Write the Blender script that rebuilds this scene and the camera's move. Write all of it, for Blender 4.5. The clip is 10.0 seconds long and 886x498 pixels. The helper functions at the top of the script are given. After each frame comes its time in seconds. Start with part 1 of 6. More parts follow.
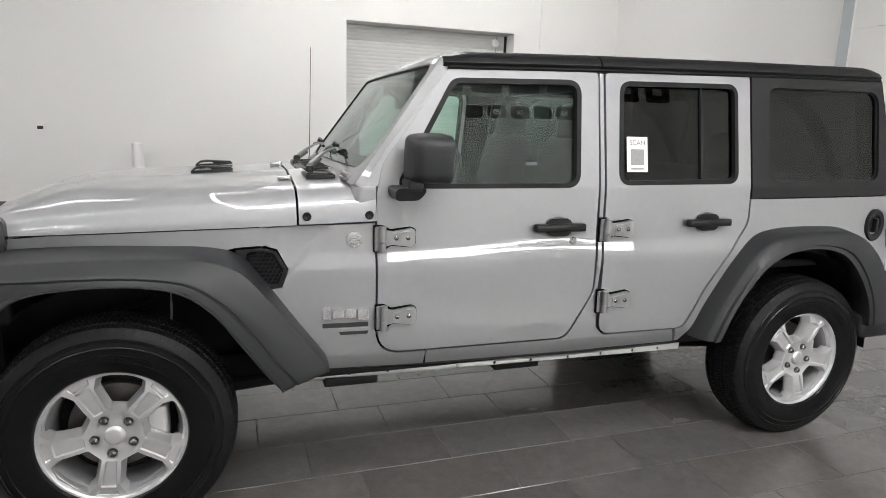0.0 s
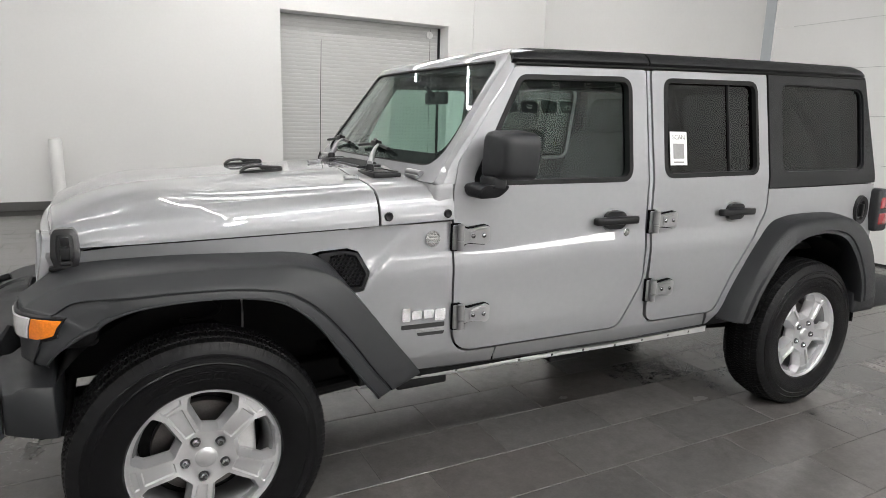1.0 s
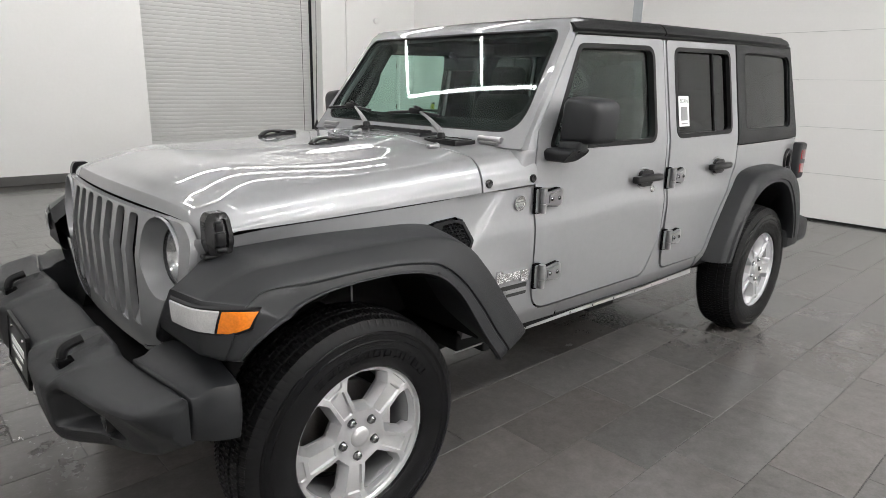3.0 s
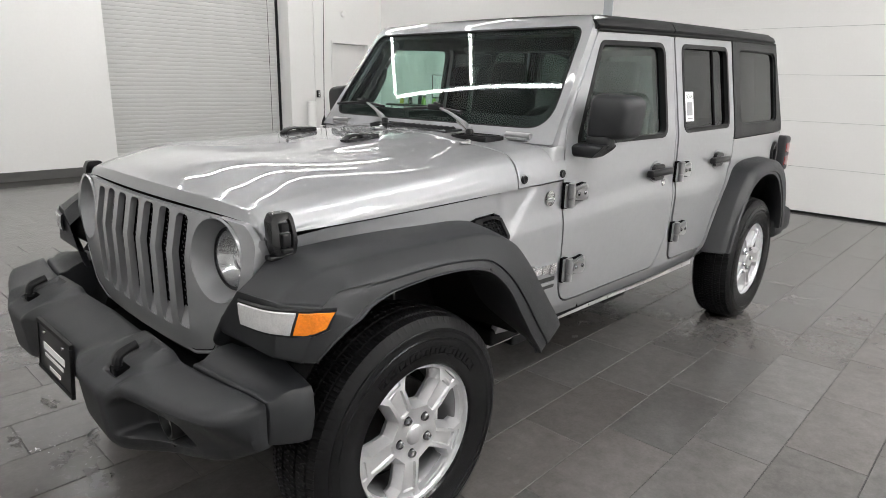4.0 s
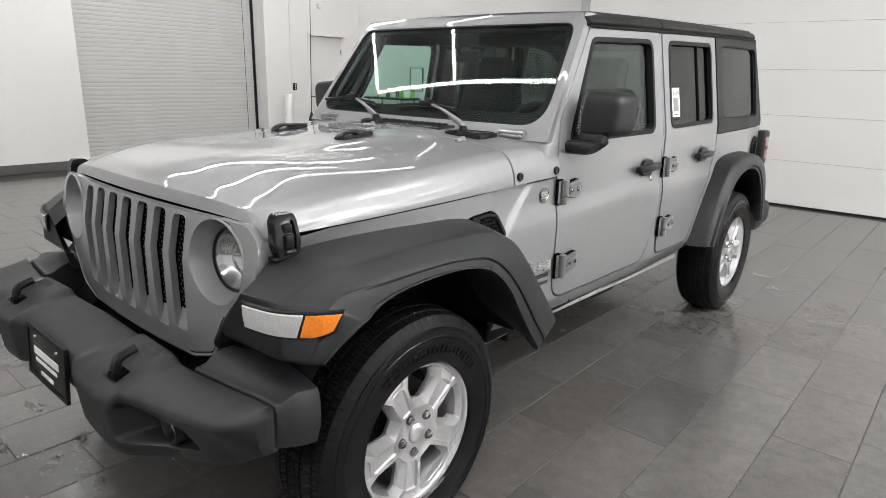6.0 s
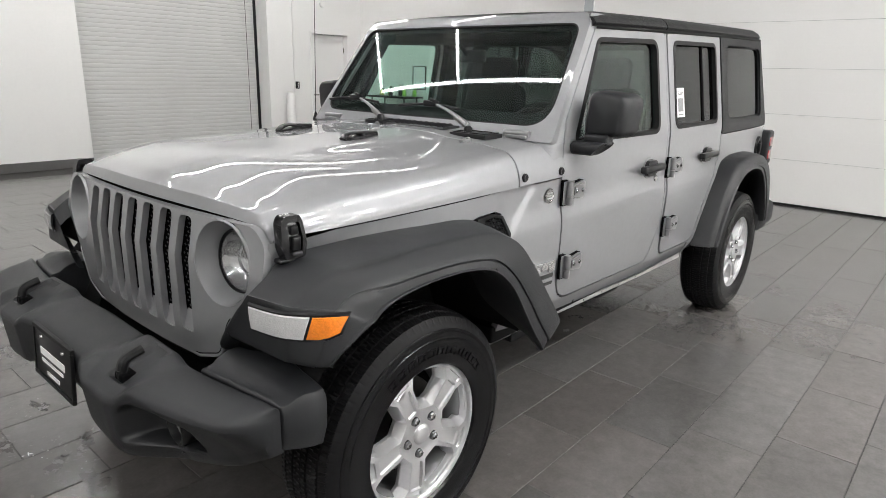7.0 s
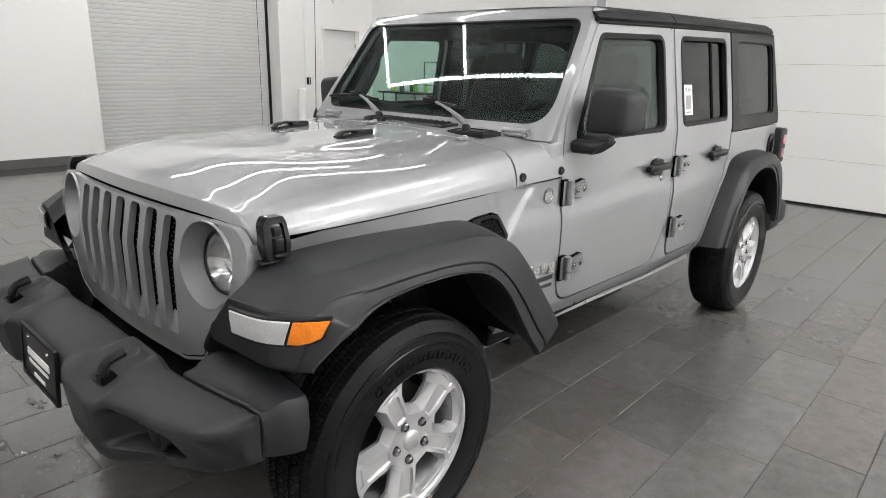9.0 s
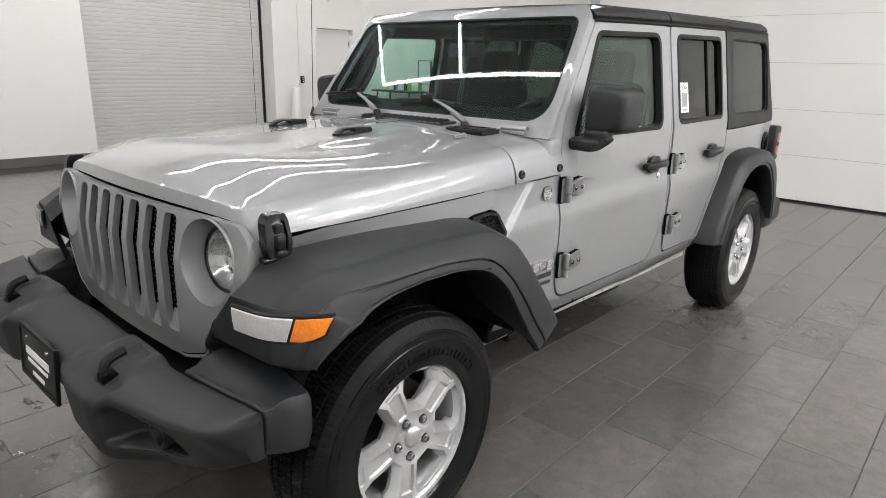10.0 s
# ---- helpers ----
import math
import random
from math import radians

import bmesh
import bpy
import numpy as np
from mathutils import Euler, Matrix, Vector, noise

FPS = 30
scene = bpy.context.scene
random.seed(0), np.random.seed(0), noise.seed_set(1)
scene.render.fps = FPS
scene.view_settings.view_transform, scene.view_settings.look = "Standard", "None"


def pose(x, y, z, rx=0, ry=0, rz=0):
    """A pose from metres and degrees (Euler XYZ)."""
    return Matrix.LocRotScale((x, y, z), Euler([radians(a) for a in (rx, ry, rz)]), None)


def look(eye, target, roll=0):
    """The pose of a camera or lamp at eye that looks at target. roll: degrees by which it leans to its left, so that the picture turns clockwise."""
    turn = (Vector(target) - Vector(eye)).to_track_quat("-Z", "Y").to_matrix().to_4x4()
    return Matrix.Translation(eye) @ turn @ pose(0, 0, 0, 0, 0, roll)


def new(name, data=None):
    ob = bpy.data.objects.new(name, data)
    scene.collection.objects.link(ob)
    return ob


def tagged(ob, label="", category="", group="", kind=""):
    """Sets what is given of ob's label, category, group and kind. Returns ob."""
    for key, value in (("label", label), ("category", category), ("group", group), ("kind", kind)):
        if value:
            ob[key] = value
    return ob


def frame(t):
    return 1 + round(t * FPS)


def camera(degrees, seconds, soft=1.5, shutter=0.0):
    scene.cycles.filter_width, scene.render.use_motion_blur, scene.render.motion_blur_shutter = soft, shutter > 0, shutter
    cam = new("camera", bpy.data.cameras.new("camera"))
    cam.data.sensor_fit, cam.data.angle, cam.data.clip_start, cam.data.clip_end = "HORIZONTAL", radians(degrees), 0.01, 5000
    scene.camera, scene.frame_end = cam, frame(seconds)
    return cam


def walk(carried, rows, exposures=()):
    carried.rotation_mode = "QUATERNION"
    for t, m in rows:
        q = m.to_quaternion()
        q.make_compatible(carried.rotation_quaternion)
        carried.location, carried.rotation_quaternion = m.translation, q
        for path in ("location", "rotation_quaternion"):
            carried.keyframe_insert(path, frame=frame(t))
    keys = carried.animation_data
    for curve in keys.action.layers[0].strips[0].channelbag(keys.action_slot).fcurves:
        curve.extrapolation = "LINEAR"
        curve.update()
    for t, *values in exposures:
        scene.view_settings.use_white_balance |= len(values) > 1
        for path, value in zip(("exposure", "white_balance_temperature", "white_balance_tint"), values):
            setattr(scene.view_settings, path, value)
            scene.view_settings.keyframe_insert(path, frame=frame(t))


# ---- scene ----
cam = camera(70.5, 10.0, soft=0.85)
PATH = [
    (0, (0.392, -3.065, 1.453), (1.026, -1.207, 1.069), 1.8),
    (0.5, (0.067, -2.949, 1.467), (0.854, -1.153, 1.074), 1.7),
    (1, (-0.2, -2.8, 1.454), (0.706, -1.063, 1.053), 1.6),
    (1.5, (-0.41, -2.638, 1.441), (0.633, -0.982, 1.029), 1.5),
    (2, (-0.647, -2.519, 1.439), (0.503, -0.948, 0.986), 1.6),
    (2.5, (-0.862, -2.425, 1.446), (0.382, -0.935, 0.963), 1.4),
    (4, (-1.234, -2.103, 1.455), (0.177, -0.782, 0.94), 1.3),
    (4.5, (-1.306, -2.087, 1.475), (0.134, -0.802, 0.952), 1.3),
    (5, (-1.308, -2.065, 1.476), (0.144, -0.796, 0.947), 1.4),
    (5.5, (-1.28, -2.05, 1.468), (0.18, -0.791, 0.935), 1.4),
    (7, (-1.287, -2.029, 1.48), (0.168, -0.768, 0.938), 1.5),
    (7.5, (-1.259, -2.036, 1.481), (0.18, -0.759, 0.935), 1.5),
    (8, (-1.231, -2.036, 1.481), (0.194, -0.744, 0.932), 1.5),
    (8.5, (-1.212, -2.035, 1.481), (0.207, -0.739, 0.929), 1.5),
    (9, (-1.201, -2.044, 1.485), (0.221, -0.753, 0.93), 1.5),
    (9.5, (-1.215, -2.039, 1.484), (0.217, -0.759, 0.928), 1.5),
    (10, (-1.219, -2.031, 1.48), (0.217, -0.756, 0.922), 1.5),
]
walk(cam, [(t, look(eye, target, roll)) for t, eye, target, roll in PATH], ((0.0, 0.0), (2.4, 0.02), (4.2, 0.14), (10.0, 0.14)))

# ---------------------------------------------------------------- world and exposure
world = bpy.data.worlds.new("world")
world.use_nodes = True
world.node_tree.nodes["Background"].inputs[0].default_value = (0.6, 0.65, 0.7, 1)
world.node_tree.nodes["Background"].inputs[1].default_value = 0.05
scene.world = world
CEILING = 4.6
LAMP = 47.0          # strength of the tubes
LAMP_MID = 37.0       # the dimmer cross run
LAMP_SIDE = 73.0      # runs behind the car
LAMP_NEAR = 335.0     # runs on the near side
LAMP_EDGE = 136.0     # runs close to the long walls
LAMP_LEFT = 98.0      # runs before the nose


# ---------------------------------------------------------------- materials
def shader(name, colour=(0.5, 0.5, 0.5), rough=0.5, metal=0.0, coat=0.0, emit=0.0, spec=0.5):
    m = bpy.data.materials.new(name)
    m.use_nodes = True
    b = m.node_tree.nodes["Principled BSDF"]
    b.inputs["Base Color"].default_value = (*colour, 1)
    b.inputs["Roughness"].default_value = rough
    b.inputs["Metallic"].default_value = metal
    b.inputs["Coat Weight"].default_value = coat
    b.inputs["Coat Roughness"].default_value = 0.012
    b.inputs["Specular IOR Level"].default_value = spec
    if emit:
        b.inputs["Emission Color"].default_value = (*colour, 1)
        b.inputs["Emission Strength"].default_value = emit
    return m


def node(m, kind, **values):
    n = m.node_tree.nodes.new(kind)
    for key, value in values.items():
        n.inputs[key.replace("_", " ")].default_value = value
    return n


def link(m, a, b):
    m.node_tree.links.new(a, b)


def vary(m, colour, scales=(3.0, 60.0), amount=0.12, bump=0.0, bump_scale=300.0, rough=None, rough_amount=0.1, per_object=0.0):
    """Two scales of mottling on the colour, gloss that varies, fine relief."""
    b = m.node_tree.nodes["Principled BSDF"]
    geo = m.node_tree.nodes.new("ShaderNodeNewGeometry")
    n1 = node(m, "ShaderNodeTexNoise", Scale=scales[0], Detail=6.0, Roughness=0.6)
    n2 = node(m, "ShaderNodeTexNoise", Scale=scales[1], Detail=3.0)
    for n in (n1, n2):
        link(m, geo.outputs["Position"], n.inputs["Vector"])
    add = m.node_tree.nodes.new("ShaderNodeMath")
    add.operation = "ADD"
    link(m, n1.outputs["Fac"], add.inputs[0])
    link(m, n2.outputs["Fac"], add.inputs[1])
    spread = node(m, "ShaderNodeMapRange", From_Min=0.5, From_Max=1.5, To_Min=1 - amount, To_Max=1 + amount)
    link(m, add.outputs[0], spread.inputs["Value"])
    value = spread.outputs[0]
    if per_object:
        info = m.node_tree.nodes.new("ShaderNodeObjectInfo")
        r = node(m, "ShaderNodeMapRange", To_Min=1 - per_object, To_Max=1 + per_object)
        link(m, info.outputs["Random"], r.inputs["Value"])
        mul = m.node_tree.nodes.new("ShaderNodeMath")
        mul.operation = "MULTIPLY"
        link(m, value, mul.inputs[0])
        link(m, r.outputs[0], mul.inputs[1])
        value = mul.outputs[0]
    mix = m.node_tree.nodes.new("ShaderNodeVectorMath")
    mix.operation = "SCALE"
    mix.inputs[0].default_value = colour
    link(m, value, mix.inputs["Scale"])
    link(m, mix.outputs[0], b.inputs["Base Color"])
    if rough is not None:
        rr = node(m, "ShaderNodeMapRange", From_Min=0.3, From_Max=0.7, To_Min=rough - rough_amount, To_Max=rough + rough_amount)
        link(m, n1.outputs["Fac"], rr.inputs["Value"])
        link(m, rr.outputs[0], b.inputs["Roughness"])
    if bump:
        n3 = node(m, "ShaderNodeTexNoise", Scale=bump_scale, Detail=2.0)
        link(m, geo.outputs["Position"], n3.inputs["Vector"])
        bp = node(m, "ShaderNodeBump", Strength=bump, Distance=0.002)
        link(m, n3.outputs["Fac"], bp.inputs["Height"])
        link(m, bp.outputs[0], b.inputs["Normal"])
    return m


def glazing(name, tint, gloss=1.5):
    m = bpy.data.materials.new(name)
    m.use_nodes = True
    nt = m.node_tree
    nt.nodes.clear()
    out = nt.nodes.new("ShaderNodeOutputMaterial")
    mix = nt.nodes.new("ShaderNodeMixShader")
    clear = nt.nodes.new("ShaderNodeBsdfTransparent")
    clear.inputs[0].default_value = (*tint, 1)
    shine = nt.nodes.new("ShaderNodeBsdfGlossy")
    shine.inputs["Roughness"].default_value = 0.01
    edge = nt.nodes.new("ShaderNodeLayerWeight")
    edge.inputs["Blend"].default_value = 0.5
    steep = nt.nodes.new("ShaderNodeMath")
    steep.operation = "POWER"
    steep.inputs[1].default_value = 5.0
    nt.links.new(edge.outputs["Facing"], steep.inputs[0])
    base = nt.nodes.new("ShaderNodeMath")
    base.operation = "MULTIPLY_ADD"
    base.inputs[1].default_value = 0.9
    base.inputs[2].default_value = ((gloss - 1) / (gloss + 1)) ** 2
    nt.links.new(steep.outputs[0], base.inputs[0])
    nt.links.new(base.outputs[0], mix.inputs[0])
    nt.links.new(clear.outputs[0], mix.inputs[1])
    nt.links.new(shine.outputs[0], mix.inputs[2])
    nt.links.new(mix.outputs[0], out.inputs[0])
    return m


PAINT = vary(shader("silver_paint", rough=0.58, metal=0.63, coat=1.0, spec=0.0), (0.300, 0.301, 0.314), (40.0, 900.0), 0.05)
SEAM = shader("door_gap_dark", (0.003, 0.003, 0.0035), 0.9, spec=0.05)
PLASTIC = vary(shader("black_plastic", rough=0.5, spec=0.44), (0.0115, 0.0123, 0.0142), (5.0, 80.0), 0.12, 0.25, 900.0, 0.48, 0.05)
ROOFING = vary(shader("hardtop_black", rough=0.45, spec=0.3), (0.0062, 0.0065, 0.0074), (4.0, 70.0), 0.1, 0.25, 1200.0, 0.45, 0.05)
GLOSSBLACK = shader("satin_black", (0.010, 0.010, 0.011), 0.32, spec=0.25)
LATCH = shader("latch_black", (0.008, 0.008, 0.009), 0.2, spec=0.5)
CERAMIC = shader("ceramic_black", (0.006, 0.006, 0.007), 0.6, spec=0.1)
RUBBER = shader("window_rubber", (0.007, 0.007, 0.0075), 0.5, spec=0.2)
HINGE = vary(shader("hinge_silver", rough=0.28, metal=0.8), (0.33, 0.33, 0.337), (40.0, 400.0), 0.05)
TYRE = vary(shader("tyre_rubber", rough=0.5, spec=0.15), (0.0065, 0.0065, 0.007), (12.0, 120.0), 0.25, 0.3, 500.0, 0.42, 0.1)
SIDEWALL = vary(shader("tyre_sidewall", rough=0.2, spec=0.17), (0.004, 0.004, 0.0045), (9.0, 90.0), 0.2, 0.06, 400.0, 0.20, 0.06)
ALLOY = vary(shader("alloy_silver", rough=0.38, metal=0.78, coat=0.25), (0.60, 0.60, 0.61), (30.0, 300.0), 0.06)
# The barrel's silver darkened: shade inside the wheel put into its colour.
SHADED_BARREL = vary(shader("rim_barrel_shaded", rough=0.5, metal=0.6), (0.20, 0.20, 0.205), (30.0, 300.0), 0.1)
BADGE = shader("badge_silver", (0.72, 0.72, 0.73), 0.22, 0.9)
CHROME = shader("chrome", (0.75, 0.75, 0.76), 0.08, 1.0)
STEEL = vary(shader("brake_steel", rough=0.4, metal=0.9), (0.14, 0.13, 0.125), (20.0, 200.0), 0.25)
NUT = shader("dark_chrome", (0.25, 0.25, 0.26), 0.15, 1.0)
CLEAR = glazing("front_glass", (0.84, 0.94, 0.90))
PRIVACY = glazing("privacy_glass", (0.27, 0.29, 0.282), 1.50)
LENS = glazing("lamp_lens", (0.9, 0.9, 0.9), 1.5)
AMBER = vary(shader("amber_lens", rough=0.25, coat=1.0), (0.80, 0.215, 0.010), (30.0, 160.0), 0.28, 0.5, 220.0)
FROST = vary(shader("frosted_lens", rough=0.25, coat=1.0), (0.50, 0.50, 0.50), (60.0, 200.0), 0.15, 0.4, 260.0)
RED = shader("red_lens", (0.24, 0.006, 0.010), 0.12, coat=1.0)
CLOTH = vary(shader("seat_cloth", rough=0.9), (0.011, 0.011, 0.012), (10.0, 60.0), 0.04)
TRIM = vary(shader("cabin_plastic", rough=0.6, spec=0.3), (0.013, 0.013, 0.014), (10.0, 200.0), 0.15)
UNDER = vary(shader("underbody", rough=0.7, spec=0.15), (0.008, 0.008, 0.0085), (6.0, 60.0), 0.3)
ARM = shader("wiper_grey", (0.22, 0.22, 0.225), 0.35, 0.5)
SILL = vary(shader("sill_metal", rough=0.4, metal=0.5), (0.5, 0.5, 0.5), (20.0, 200.0), 0.1)
PAPER = shader("paper_white", (0.8, 0.8, 0.8), 0.6)
PRINT = shader("print_black", (0.02, 0.02, 0.02), 0.6)
PRINTGREY = vary(shader("print_grey", rough=0.6), (0.25, 0.25, 0.25), (150.0, 500.0), 0.4)
WALL = vary(shader("wall_paint", rough=0.6), (0.78, 0.775, 0.765), (0.7, 25.0), 0.025, 0.15, 120.0, 0.55, 0.08)
DOORWHITE = vary(shader("panel_white", rough=0.4), (0.78, 0.775, 0.765), (1.0, 40.0), 0.02, 0.1, 200.0, 0.4, 0.05)
CURTAIN = vary(shader("roller_grey", rough=0.45), (0.55, 0.55, 0.54), (2.0, 60.0), 0.05)
BASE = vary(shader("skirting_grey", rough=0.45), (0.09, 0.088, 0.086), (3.0, 60.0), 0.15)


def tile_material():
    """Cement-look porcelain: each tile its own tone and warmth, clouded and finely speckled."""
    m = shader("floor_tile", rough=0.27, spec=0.95)
    b = m.node_tree.nodes["Principled BSDF"]
    info = m.node_tree.nodes.new("ShaderNodeObjectInfo")
    geo = m.node_tree.nodes.new("ShaderNodeNewGeometry")

    def calc(op, a, c, d=None):
        n = m.node_tree.nodes.new("ShaderNodeMath")
        n.operation = op
        for k, v in enumerate((a, c, d)):
            if v is None:
                continue
            if isinstance(v, (int, float)):
                n.inputs[k].default_value = v
            else:
                link(m, v, n.inputs[k])
        return n.outputs[0]

    r = calc("FRACT", calc("ADD", info.outputs["Random"], geo.outputs["Random Per Island"]), 0.0)
    warm = calc("FRACT", calc("MULTIPLY", r, 7.31), 0.0)
    shift = m.node_tree.nodes.new("ShaderNodeVectorMath")
    shift.operation = "ADD"
    link(m, geo.outputs["Position"], shift.inputs[0])
    spin = m.node_tree.nodes.new("ShaderNodeCombineXYZ")
    link(m, calc("MULTIPLY", r, 40.0), spin.inputs[0])
    link(m, calc("MULTIPLY", warm, 30.0), spin.inputs[1])
    link(m, spin.outputs[0], shift.inputs[1])
    cloud = node(m, "ShaderNodeTexNoise", Scale=2.2, Detail=2.0, Roughness=0.5)
    veins = node(m, "ShaderNodeTexNoise", Scale=7.0, Detail=2.0, Roughness=0.5, Distortion=1.2)
    specks = node(m, "ShaderNodeTexNoise", Scale=21.0, Detail=2.0, Roughness=0.5)
    for n in (veins, specks):
        link(m, shift.outputs[0], n.inputs["Vector"])
    grain = node(m, "ShaderNodeTexNoise", Scale=70.0, Detail=4.0, Roughness=0.7)
    link(m, shift.outputs[0], cloud.inputs["Vector"])
    link(m, geo.outputs["Position"], grain.inputs["Vector"])
    value = calc("MULTIPLY", calc("MULTIPLY_ADD", r, 0.26, 0.87), calc("MULTIPLY", calc("MULTIPLY", calc("MULTIPLY_ADD", cloud.outputs["Fac"], 0.30, 0.85), calc("MULTIPLY_ADD", veins.outputs["Fac"], 0.44, 0.78)), calc("MULTIPLY", calc("MULTIPLY_ADD", specks.outputs["Fac"], 0.34, 0.83), calc("MULTIPLY_ADD", grain.outputs["Fac"], 0.5, 0.75))))
    tint = m.node_tree.nodes.new("ShaderNodeMix")
    tint.data_type = "RGBA"
    tint.inputs["A"].default_value = (0.096, 0.0925, 0.090, 1)
    tint.inputs["B"].default_value = (0.106, 0.097, 0.0925, 1)
    link(m, warm, tint.inputs["Factor"])
    mix = m.node_tree.nodes.new("ShaderNodeVectorMath")
    mix.operation = "SCALE"
    link(m, tint.outputs["Result"], mix.inputs[0])
    link(m, value, mix.inputs["Scale"])
    link(m, mix.outputs[0], b.inputs["Base Color"])
    link(m, calc("MULTIPLY_ADD", cloud.outputs["Fac"], 0.06, 0.17), b.inputs["Roughness"])
    bump = node(m, "ShaderNodeBump", Strength=0.12, Distance=0.002)
    link(m, grain.outputs["Fac"], bump.inputs["Height"])
    link(m, bump.outputs[0], b.inputs["Normal"])
    return m


TILE = tile_material()
GROUT = shader("grout", (0.04, 0.038, 0.037), 0.85)
STAIN = shader("dried_stain", (0.06, 0.055, 0.05), 0.5)
DAMP = vary(shader("damp_film", rough=0.3, spec=0.6), (0.050, 0.046, 0.043), (20.0, 120.0), 0.5, rough=0.25, rough_amount=0.2)
TUBE = shader("light_tube", (1.0, 0.99, 0.97), 0.5, emit=LAMP)
TUBE_MID = shader("light_tube_dim", (1.0, 0.99, 0.97), 0.5, emit=LAMP_MID)
TUBE_SIDE = shader("light_tube_back", (1.0, 0.99, 0.97), 0.5, emit=LAMP_SIDE)
TUBE_NEAR = shader("light_tube_near", (1.0, 0.99, 0.97), 0.5, emit=LAMP_NEAR)
TUBE_EDGE = shader("light_tube_edge", (1.0, 0.99, 0.97), 0.5, emit=LAMP_EDGE)
TUBE_LEFT = shader("light_tube_nose", (1.0, 0.99, 0.97), 0.5, emit=LAMP_LEFT)
GLOW = shader("wall_strip_glow", (1.0, 0.99, 0.97), 0.5, emit=28.0)
CEIL = vary(shader("ceiling_deck", rough=0.55), (0.42, 0.42, 0.425), (1.0, 20.0), 0.15)
SIGN = shader("sign_vinyl", (0.012, 0.012, 0.013), 0.5)


# ---------------------------------------------------------------- mesh helpers
def part(name, bm, material, parent=None, label="", bevel=0.0, smooth=True, sharp=35, seg=2):
    """Links a bmesh as one mesh object."""
    bmesh.ops.recalc_face_normals(bm, faces=bm.faces[:])
    me = bpy.data.meshes.new(name)
    bm.to_mesh(me)
    bm.free()
    me.materials.append(material)
    if smooth:
        me.polygons.foreach_set("use_smooth", [True] * len(me.polygons))
        me.set_sharp_from_angle(angle=radians(sharp))
    ob = new(name, me)
    if parent:
        ob.parent = parent
    if label:
        ob["label"] = label
    if bevel:
        mod = ob.modifiers.new("bevel", "BEVEL")
        mod.width, mod.segments, mod.limit_method, mod.angle_limit = bevel, seg, "ANGLE", radians(40)
        mod.harden_normals = True
    return ob


def thing(name, label, category, at=(0, 0, 0), group=""):
    ob = new(name)
    ob.location = at
    ob.empty_display_size = 0.1
    return tagged(ob, label, category, group)


def join(*bms):
    a = bms[0]
    for b in bms[1:]:
        me = bpy.data.meshes.new("tmp")
        b.to_mesh(me)
        b.free()
        a.from_mesh(me)
        bpy.data.meshes.remove(me)
    return a


def box(x0, x1, y0, y1, z0, z1):
    bm = bmesh.new()
    bmesh.ops.create_cube(bm, size=1)
    for v in bm.verts:
        v.co = Vector(((x0 + x1) / 2 + v.co.x * (x1 - x0), (y0 + y1) / 2 + v.co.y * (y1 - y0), (z0 + z1) / 2 + v.co.z * (z1 - z0)))
    return bm


def rbox(x0, x1, y0, y1, z0, z1, r, seg=3):
    bm = box(x0, x1, y0, y1, z0, z1)
    bmesh.ops.bevel(bm, geom=bm.edges[:], offset=r, segments=seg, affect="EDGES", profile=0.5)
    return bm


def place(bm, m):
    bmesh.ops.transform(bm, matrix=m, verts=bm.verts[:])
    return bm


def along(points, n):
    """n points along a smooth curve, spaced evenly from control point to control point."""
    p = np.array(points, float)
    q = np.vstack([2 * p[0] - p[1], p, 2 * p[-1] - p[-2]])
    out = []
    for u in np.linspace(0, len(p) - 1, n):
        i = min(int(u), len(p) - 2)
        t = u - i
        a, b, c, d = q[i], q[i + 1], q[i + 2], q[i + 3]
        out.append(0.5 * (2 * b + (c - a) * t + (2 * a - 5 * b + 4 * c - d) * t * t + (3 * b - a - 3 * c + d) * t ** 3))
    return np.array(out)


def loft(rows, closed_u=False, closed_v=False, cap=False):
    """A skin over rows of points; closed_v closes each row, closed_u joins the last row to the first."""
    bm = bmesh.new()
    vs = [[bm.verts.new(p) for p in row] for row in rows]
    n, k = len(vs), len(vs[0])
    for i in range(n if closed_u else n - 1):
        for j in range(k if closed_v else k - 1):
            a, b, c, d = vs[i][j], vs[(i + 1) % n][j], vs[(i + 1) % n][(j + 1) % k], vs[i][(j + 1) % k]
            try:
                bm.faces.new((a, b, c, d))
            except ValueError:
                pass
    if cap:
        for row in (vs[0], vs[-1]):
            try:
                bm.faces.new(row)
            except ValueError:
                pass
    bmesh.ops.remove_doubles(bm, verts=bm.verts[:], dist=0.00001)
    return bm


def solid(bm, t):
    """Gives a skin thickness t against its normals."""
    bmesh.ops.recalc_face_normals(bm, faces=bm.faces[:])
    bmesh.ops.solidify(bm, geom=bm.faces[:], thickness=t)
    return bm


def lathe(profile, n=64, axis="y"):
    """profile: pairs of radius and height along the axis."""
    rows = []
    for i in range(n):
        a = 2 * math.pi * i / n
        c, s = math.cos(a), math.sin(a)
        if axis == "y":
            rows.append([(r * c, h, r * s) for r, h in profile])
        elif axis == "x":
            rows.append([(h, r * c, r * s) for r, h in profile])
        else:
            rows.append([(r * c, r * s, h) for r, h in profile])
    return loft(rows, closed_u=True)


